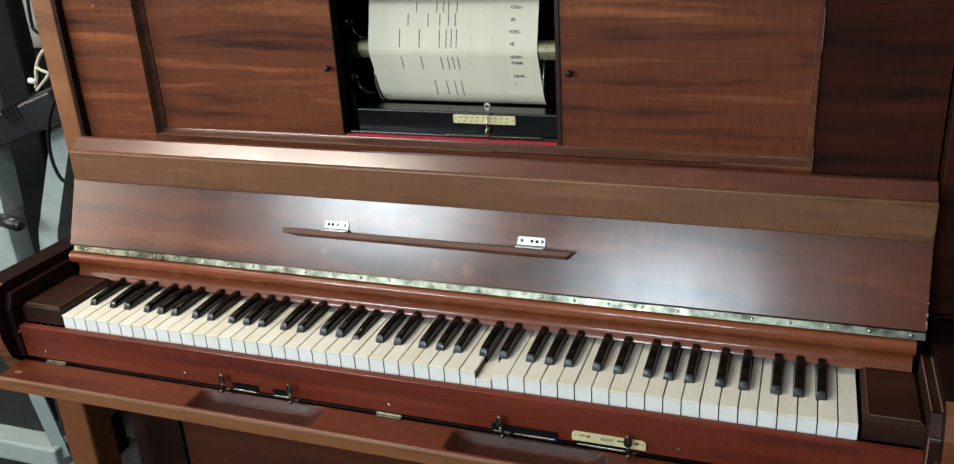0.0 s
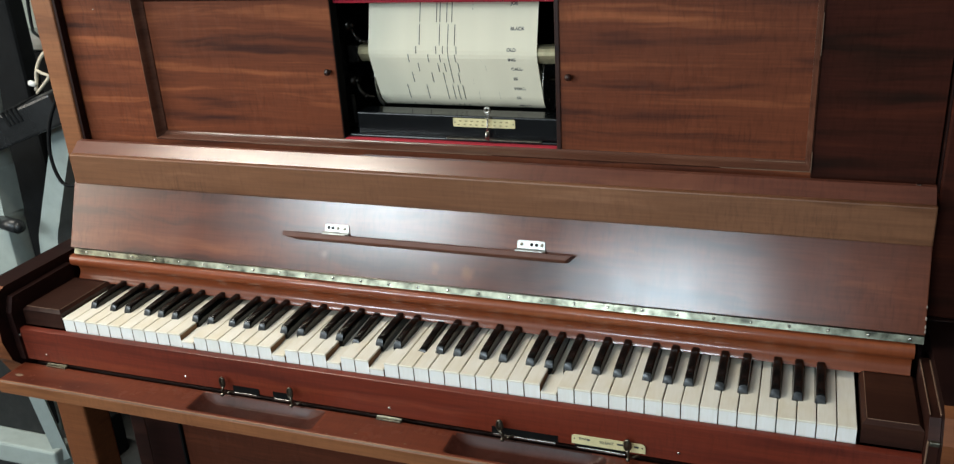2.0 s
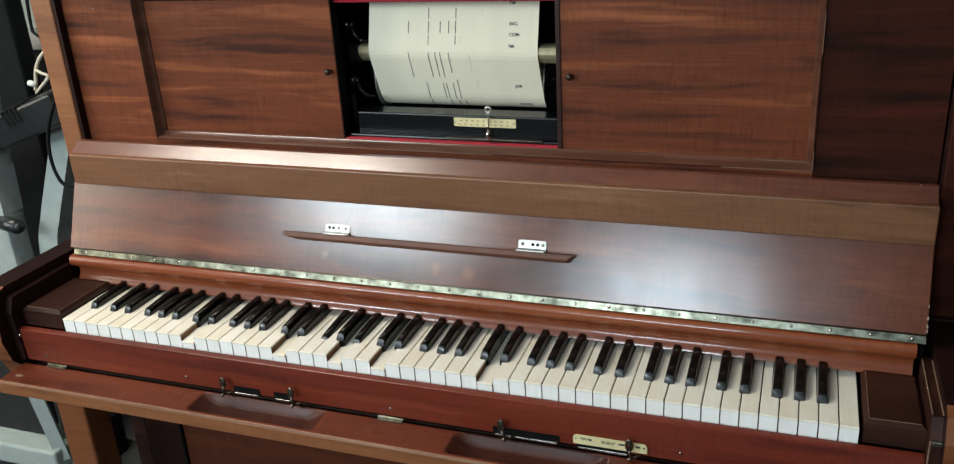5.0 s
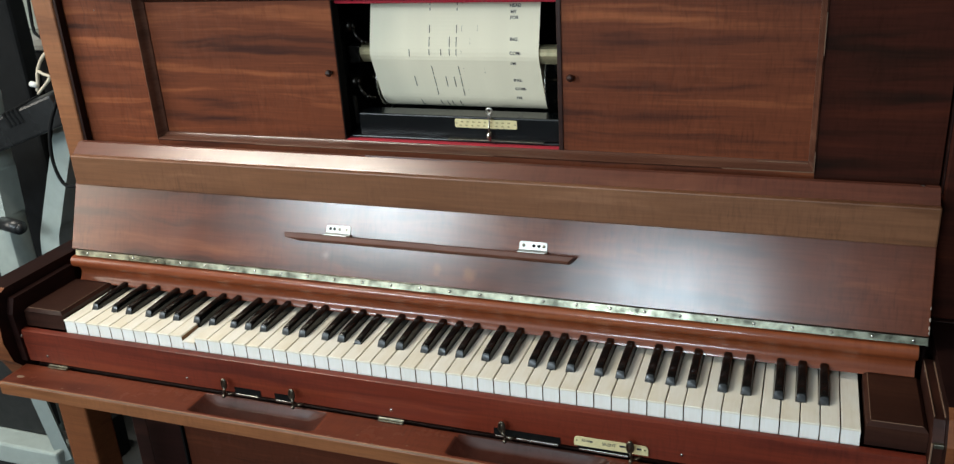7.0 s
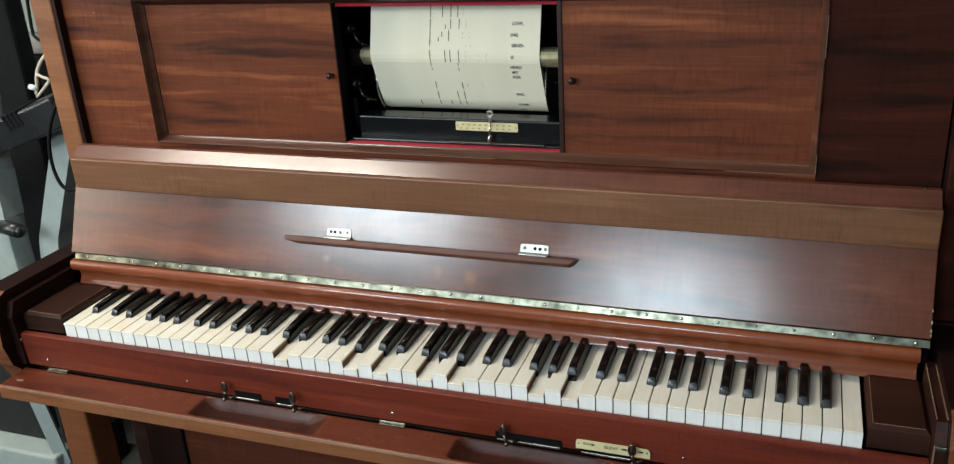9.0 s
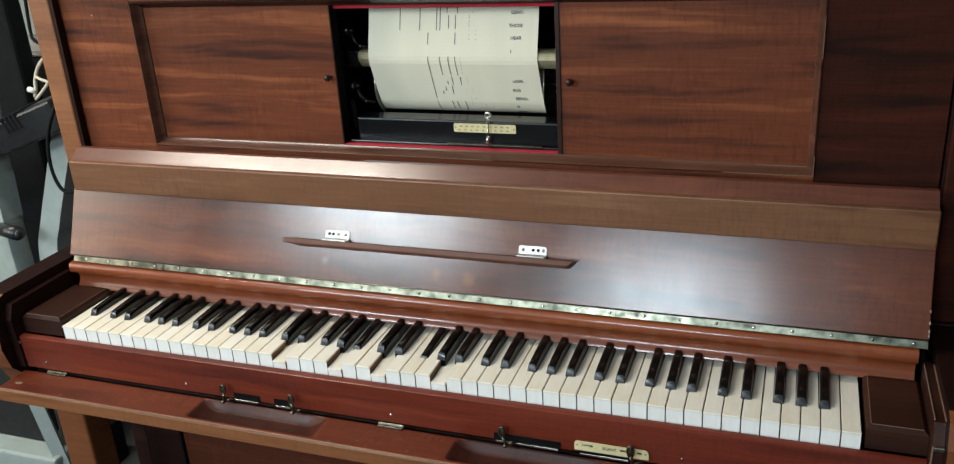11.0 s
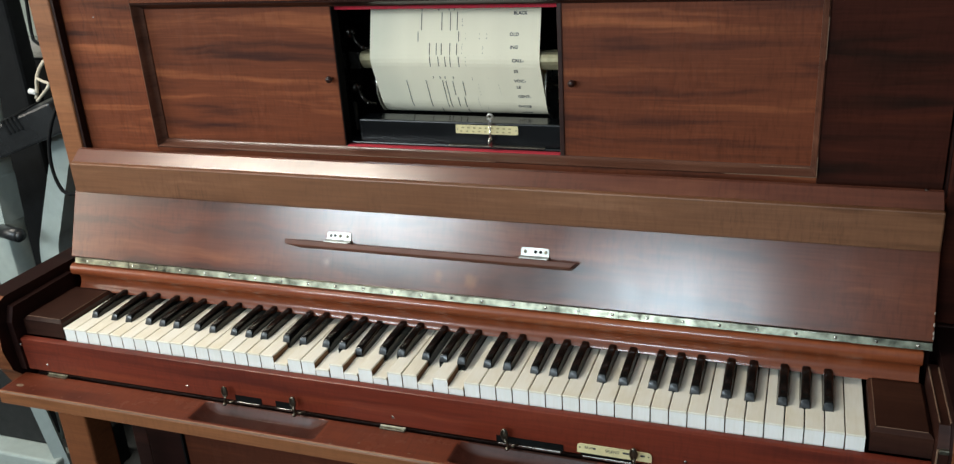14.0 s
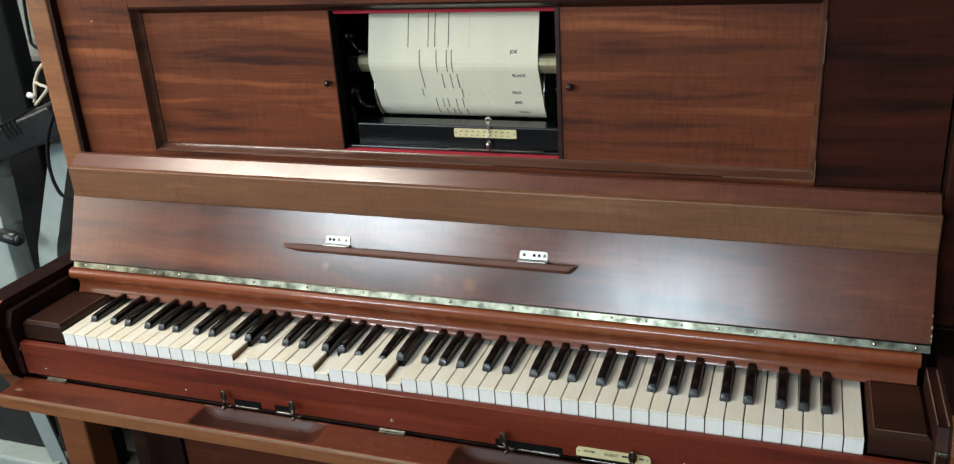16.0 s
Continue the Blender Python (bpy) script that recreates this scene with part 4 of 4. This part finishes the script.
# chords: key down, key up, keys
CHORDS = (
    (-1.78, -1.13, "D3 A3 D4 F#4"), (-0.65, -0.14, "A1 A2 A3 C#4 E4 G4"), (-0.6, 0.12, "D5"), (-0.6, -0.14, "D6"),
    (0.20, 0.83, "A1 A2 A3 C#4 E4 G4"), (0.24, 0.62, "E5 E6"), (0.93, 1.36, "D2 D3 A3 D4 F#4"), (0.93, 1.20, "D5"),
    (1.40, 1.76, "G2 G3 B3 D4 G4"), (1.40, 1.66, "B5"), (1.80, 2.09, "D2 D3 A3 D4 F#4"), (1.85, 2.09, "A5"),
    (2.12, 2.38, "G2 G3 B3 D4 G4"), (2.42, 3.12, "A2 A3 D4 F#4"), (3.20, 3.90, "A2 G3 A3 C#4 E4"), (3.6, 4.05, "E4 E5"),
    (4.14, 5.15, "D2 D3 F#3 A3"), (4.35, 5.15, "D4 D5"),
    (5.42, 5.72, "D3 F#4 A4"), (5.80, 6.22, "D2 D3 A3 D4 F#4"), (6.30, 6.66, "D3 F#4 A4"), (6.32, 6.60, "A5"), (7.03, 7.30, "D2"), (7.09, 7.30, "D3 A3 D4 F#4 A4"),
    (7.38, 7.72, "D3 D4 F#4"), (7.40, 7.66, "D5"), (7.84, 8.12, "D3 F#4 A4"), (7.9, 8.1, "F#5"), (8.60, 8.70, "D3 F#4 A4"), (8.78, 8.90, "D3 F#4 A4"),
    (8.94, 9.36, "D3 B3 D4 G4 B4"), (8.94, 9.24, "G5 B5"), (9.42, 9.62, "B4 D5"), (9.50, 9.66, "D3"), (9.66, 10.04, "D3 C#4 A4 C#5"), (9.66, 9.80, "G3"), (9.82, 9.98, "A3"),
    (10.08, 10.42, "D3 D4 G4 B4"), (10.08, 10.22, "B3"), (10.48, 11.20, "D3 A3 D4 F#4 A4"),
    (11.62, 12.02, "D3 F#4"), (11.66, 12.62, "D5"), (11.7, 12.2, "F#5"), (12.10, 13.30, "A1 A2 G3 A3"), (12.15, 12.60, "D4 F#4"), (12.70, 13.28, "E6"), (12.68, 13.28, "C#4 G4"),
    (12.70, 13.28, "E5"), (13.38, 13.48, "D3 F#3 A3 D4"), (13.36, 13.50, "C#5"), (13.42, 13.50, "B5"),
    (13.88, 14.24, "D3 G3 B3 D4 G4 B4"), (14.30, 14.70, "D3 F#3 A3 D4 F#4 A4"), (14.34, 14.62, "A5"), (14.76, 15.10, "G2 G4 B4"), (14.8, 15.06, "G5 B5"),
    (15.14, 15.74, "A2 A3 D4 F#4"), (15.2, 15.56, "A4"), (15.80, 16.60, "A2 G3 C#4 E4"), (16.70, 18.40, "D2 D3 F#3 D4 D5"),
)
WORDS = (
    (-1.40, "I"), (-1.08, "HEAR"), (-0.54, "THEIR"), (-0.30, "GENT-"), (0.16, "LE"), (0.55, "VOIC-"), (0.96, "ES"), (1.37, "CALL-"), (1.74, "ING"),
    (2.08, "OLD"), (2.79, "BLACK"), (3.63, "JOE"), (5.18, "I'M"), (5.57, "COM-"), (5.93, "ING,"), (6.61, "I'M"), (6.99, "COM-"), (7.45, "ING,"),
    (8.17, "FOR"), (8.36, "MY"), (8.57, "HEAD"), (8.95, "IS"), (9.33, "BEND-"), (9.68, "ING"), (10.06, "LOW,"), (11.19, "I"), (11.64, "HEAR"),
    (12.05, "THOSE"), (12.48, "GENT-"), (12.87, "LE"), (13.13, "VOIC-"), (13.52, "ES"), (13.93, "CALL-"), (14.37, "ING"), (14.80, "OLD"),
    (15.50, "BLACK"), (16.35, "JOE"),
)
STRIPS = []


def note_x(nm):
    i = NAMES.index(nm[:-1])
    k = int(nm[-1]) * 12 + i - (12 if i >= 3 else 0)     # semitones, A0 is 0
    return PAPER_X0 + 0.0207 + k * 0.00282


def music_roll():
    r = thing("music_roll", "cream perforated paper music roll with printed song words", "music roll")
    s0, s1 = -0.165, 16.0 * SPEED + 0.150
    n = int((s1 - s0) / STRIP)
    holes = []
    for a, b, names in CHORDS:
        for nm in names.split():
            high = int(nm[-1]) >= 5 or nm in ("A4", "B4")
            holes.append((note_x(nm), (a - LAG) * SPEED, (b - LAG) * SPEED, nm, high))
    meshes = {}
    for i in range(n):
        c = s0 + (i + 0.5) * STRIP
        bm = bmesh.new()
        w, h = (PAPER_X1 - PAPER_X0) / 2, STRIP / 2
        xm = (PAPER_X0 + PAPER_X1) / 2

        def quad(xa, xb, za, zb, y, idx):
            f = bm.faces.new([bm.verts.new(v) for v in ((xa, y, za), (xb, y, za), (xb, y, zb), (xa, y, zb))])
            f.material_index = idx

        quad(-w, w, -h, h, 0, 0)
        for x, a, b, nm, high in holes:
            lo, hi = max(a, c - h), min(b, c + h)
            if hi - lo < 0.0004:
                continue
            if high:
                # a dotted line of tiny openings
                k = math.ceil(lo / 0.0032)
                while k * 0.0032 < hi:
                    z = k * 0.0032 - c
                    if -h + 0.001 < z < h - 0.001:
                        quad(x - xm - 0.0004, x - xm + 0.0004, z - 0.0006, z + 0.0006, -0.00025, 1)
                    k += 1
            else:
                quad(x - xm - 0.0006, x - xm + 0.0006, lo - c, hi - c, -0.00025, 1)
        ob = part("paper_strip", bm, (M_PAPER, M_HOLE), r)
        for f in ob.data.polygons:
            if f.normal.y > 0:
                f.flip()
        STRIPS.append((ob, c, xm))
    for t, text in WORDS:
        s = (t + 0.04) * SPEED
        ob, c, xm = min(STRIPS, key=lambda q: abs(q[1] - s))
        if text not in meshes:
            meshes[text] = lettering(text, 0.0070, 0.00016)
            meshes[text].materials.append(M_INK)
        wd = new("printed_word", meshes[text])
        wd.parent = ob
        wd.matrix_basis = pose(0.7110 - xm + 0.0025 * (len(text) - 4) + 0.0012 * ((hash_of(text) % 5) - 2), -0.0003, s - c, 90)
        wd["label"] = "dark printed song word"


def hash_of(text):
    return sum(ord(c) * (i + 3) for i, c in enumerate(text))


SPOOL = []


def take_up_spool():
    sp = thing("take_up_spool", "metal take-up spool with bright round flanges", "spool")
    sp.matrix_basis = pose(0.0, LOW[0], LOW[1])
    bm = bmesh.new()
    rod(bm, (PAPER_X0 - 0.0005, 0, 0), (PAPER_X1 + 0.0005, 0, 0), 0.028, 32)
    smooth(part("core", bm, M_PAPER, sp))
    for x, s in ((PAPER_X0 - 0.003, -1), (PAPER_X1 + 0.003, 1)):
        bm = bmesh.new()
        rod(bm, (x - 0.0010, 0, 0), (x + 0.0010, 0, 0), 0.0520, 48)
        bmesh.ops.bevel(bm, geom=[e for e in bm.edges if abs(e.verts[0].co.x - e.verts[1].co.x) < 1e-6 and e.verts[0].co.yz.length > 0.04], offset=0.0007, segments=2, profile=0.5, affect="EDGES")
        fl = part("flange", bm, M_NICKEL, sp, "bright nickel flange")
        for k in range(3):
            a = k * math.tau / 3
            screw_head(fl, x + s * 0.001, 0.035 * math.cos(a), 0.035 * math.sin(a), (s, 0, 0), 0.003, M_OLDMETAL)
    bm = bmesh.new()
    rod(bm, (0.432, 0, 0), (0.7955, 0, 0), 0.004, 12)
    smooth(part("axle", bm, M_OLDMETAL, sp))
    SPOOL.append(sp)
    up = thing("supply_spool", "upper spool holding the unplayed paper", "spool")
    up.matrix_basis = pose(0.0, HIGH[0], HIGH[1])
    bm = bmesh.new()
    rod(bm, (PAPER_X0 - 0.0005, 0, 0), (PAPER_X1 + 0.0005, 0, 0), 0.034, 32)
    smooth(part("core", bm, M_PAPER, up))
    SPOOL.append(up)


# ---- beside the piano ----
def gym_machine():
    g = thing("exercise_machine", "grey steel exercise machine with black padded arm beside the piano", "exercise machine")
    bm = bmesh.new()
    # bowed front post
    def post(pts, w, d):
        bm = bmesh.new()
        rings = []
        for q in pts:
            x, y, z = q
            rings.append([bm.verts.new(v) for v in ((x - w, y - d, z), (x + w, y - d, z), (x + w, y + d, z), (x - w, y + d, z))])
        for a, b in zip(rings, rings[1:]):
            for k in range(4):
                bm.faces.new((a[k], a[(k + 1) % 4], b[(k + 1) % 4], b[k]))
        bm.faces.new(rings[0][::-1])
        bm.faces.new(rings[-1])
        bmesh.ops.bevel(bm, geom=[e for e in bm.edges if e.calc_length() > 0.03], offset=0.006, segments=2, profile=0.5, affect="EDGES")
        return bm
    smooth_none(part("curved_post", post(curve_pts([(-0.395, 0.55, 1.02), (-0.440, 0.55, 0.900), (-0.474, 0.55, 0.824), (-0.507, 0.55, 0.751), (-0.542, 0.55, 0.672), (-0.570, 0.55, 0.594), (-0.588, 0.55, 0.40), (-0.59, 0.55, 0.0)], 5), 0.029, 0.03), M_GREY, g, "pale grey bowed steel post"))
    smooth_none(part("rear_post", post(curve_pts([(-0.66, 0.52, 0.98), (-0.668, 0.51, 0.80), (-0.665, 0.50, 0.62), (-0.650, 0.49, 0.40), (-0.64, 0.48, 0.10)], 6), 0.035, 0.03), M_GREY, g, "pale grey steel post"))
    bm = box(bmesh.new(), -0.75, 0.085, -0.035, 0.035, -0.035, 0.035, 0.006)
    ob = part("padded_arm", bm, M_GRIP, g, "black padded arm with ribbed grip")
    ob.matrix_basis = pose(-0.44, 0.475, 0.944, 10, -19.0, -2)
    for k in range(4):
        rb = boxed("rib", -0.028 - k * 0.014, -0.021 - k * 0.014, -0.0375, 0.037, 0.005, 0.0385, M_RUBBER, ob, 0.001)
    bm = bmesh.new()
    rod(bm, (-0.640, 0.470, 0.672), (-0.575, 0.455, 0.672), 0.017, 16)
    rod(bm, (-0.575, 0.455, 0.672), (-0.565, 0.453, 0.672), 0.012, 16)
    smooth(part("adjusting_knob", bm, M_GRIP, g))
    bm = box(bmesh.new(), -0.96, -0.795, 0.78, 0.84, 0.0, 1.75, 0.01)
    ob = part("upright_column", bm, M_RUBBER, g, "black upright column")
    # base frame with a dark panel, low on the floor side
    boxed("base_bar", -1.1, -0.420, 0.255, 0.315, 0.150, 0.205, M_GREY, g, 0.006, "pale grey base bar")
    bm = bmesh.new()
    rod(bm, (-0.462, 0.285, 0.34), (-0.428, 0.285, 0.17), 0.019, 4)
    part("base_strut", bm, M_GREY, g)
    boxed("foot", -0.46, -0.40, 0.25, 0.32, 0.0, 0.150, M_GREY, g, 0.004)
    boxed("weight_cover", -1.1, -0.50, 0.31, 0.36, 0.205, 0.56, M_DRAPE, g, 0.004, "dark cover panel")
    boxed("foot", -0.58, -0.50, 0.45, 0.55, 0.0, 0.12, M_RUBBER, g, 0.004)


def clutter():
    c = thing("black_cable", "thin black cable hanging beside the case", "cable")
    bm = tube(bmesh.new(), curve_pts([(-0.400, 0.48, 1.40), (-0.405, 0.48, 1.25), (-0.414, 0.48, 1.157), (-0.4155, 0.48, 1.131), (-0.409, 0.48, 1.115), (-0.36, 0.49, 1.08)], 6), 0.0035)
    smooth(part("upper_run", bm, M_RUBBER, c))
    bm = tube(bmesh.new(), curve_pts([(-0.315, 0.42, 1.03), (-0.342, 0.42, 0.983), (-0.362, 0.42, 0.952), (-0.378, 0.42, 0.918), (-0.387, 0.42, 0.877), (-0.387, 0.42, 0.843), (-0.380, 0.42, 0.817), (-0.369, 0.42, 0.8035), (-0.346, 0.42, 0.801), (-0.25, 0.43, 0.81)], 6), 0.0040)
    smooth(part("lower_loop", bm, M_RUBBER, c))
    c = thing("beige_cord", "tangled beige cord with a small toggle", "cord")
    bm = tube(bmesh.new(), curve_pts([(-0.521, 0.55, 0.975), (-0.511, 0.55, 1.00), (-0.504, 0.55, 1.024), (-0.486, 0.55, 1.049), (-0.46, 0.55, 1.07)], 6), 0.004)
    smooth(part("cord", bm, M_CORD, c))
    bm = tube(bmesh.new(), curve_pts([(-0.515, 0.545, 0.97), (-0.481, 0.545, 0.997), (-0.47, 0.545, 1.01), (-0.486, 0.545, 1.016), (-0.502, 0.545, 1.02), (-0.509, 0.545, 0.99)], 6), 0.0035)
    smooth(part("cord", bm, M_CORD, c))
    bm = rod(bmesh.new(), (-0.529, 0.545, 0.993), (-0.512, 0.545, 0.990), 0.0065, 10)
    smooth(part("toggle", bm, M_WHITE, c))
    w = thing("storage_box", "white plastic storage box behind the machine", "box")
    boxed("body", -1.20, -0.55, 1.00, 1.40, 0.0, 0.970, M_RUBBER, w, 0.01)
    boxed("lid", -1.22, -0.53, 0.98, 1.42, 0.972, 1.028, M_WHITE, w, 0.02)
    d = thing("green_folder_stack", "pale green boxes stacked on the lid", "boxes")
    boxed("stack", -1.1, -0.6, 1.02, 1.38, 1.030, 1.30, plain("pale_green_card", (0.42, 0.47, 0.42), 0.7, 0.0, 12, 0.2), d, 0.004)
    bm = bmesh.new()
    pts = []
    for k in range(120):
        x = -1.95 + k * 0.04
        pts.append((x, 1.62 + 0.025 * math.sin(k * 1.3) + 0.01 * math.sin(k * 0.37)))
    a = [bm.verts.new((x, y, 0.02)) for x, y in pts]
    b = [bm.verts.new((x, y, 2.40)) for x, y in pts]
    for i in range(len(pts) - 1):
        bm.faces.new((a[i], a[i + 1], b[i + 1], b[i]))
    cu = tagged(smooth(part("dark_curtain", bm, M_DRAPE, None)), "dark folded curtain along the wall", "curtain")
    sol = cu.modifiers.new("thick", "SOLIDIFY")
    sol.thickness = 0.004


room()
PIANO = piano()
keyboard(PIANO)
music_roll()
take_up_spool()
gym_machine()
clutter()


def motions():
    # keys: dip while their perforations pass the bar
    plays = {}
    for a, b, names in CHORDS:
        for nm in names.split():
            plays.setdefault(nm, []).append((a, b))
    for nm, spans in plays.items():
        ob, x, y, z, home = KEY_OBJECTS[nm]
        marks = {round(t, 2) for a, b in spans for t in (a - 0.10, a, b - 0.04, b + 0.06)}
        # where two dips of one key meet, the key rises only in part
        marks |= {round((b + c) / 2 - 0.02, 2) for (a, b), (c, d) in zip(sorted(spans), sorted(spans)[1:]) if c - 0.10 < b + 0.06}
        dip = 2.55 if "#" not in nm else 2.4

        def depth(t):
            deep = 0.0
            for a, b in spans:
                deep = max(deep, min(1.0, (t - a + 0.10) / 0.10, (b + 0.06 - t) / 0.10))
            return deep

        times = sorted({0.0, 16.0, *[t for t in marks if 0.0 < t < 16.0]})
        walk(ob, [(t, pose(x, y, z, home + dip * depth(t))) for t in times])
    # paper: every strip runs down over the bar on to the low spool
    for ob, c, xm in STRIPS:
        rows = []
        for k in range(65):
            t = k * 0.25
            y, z, a = roll_path(c - SPEED * t)
            rows.append((t, pose(xm, y, z, -math.degrees(a))))
        walk(ob, rows)
    for ob, c in zip(SPOOL, (LOW, HIGH)):
        walk(ob, [(k * 0.5, pose(0, c[0], c[1], math.degrees(SPEED * k * 0.5 / c[2]))) for k in range(33)])


motions()
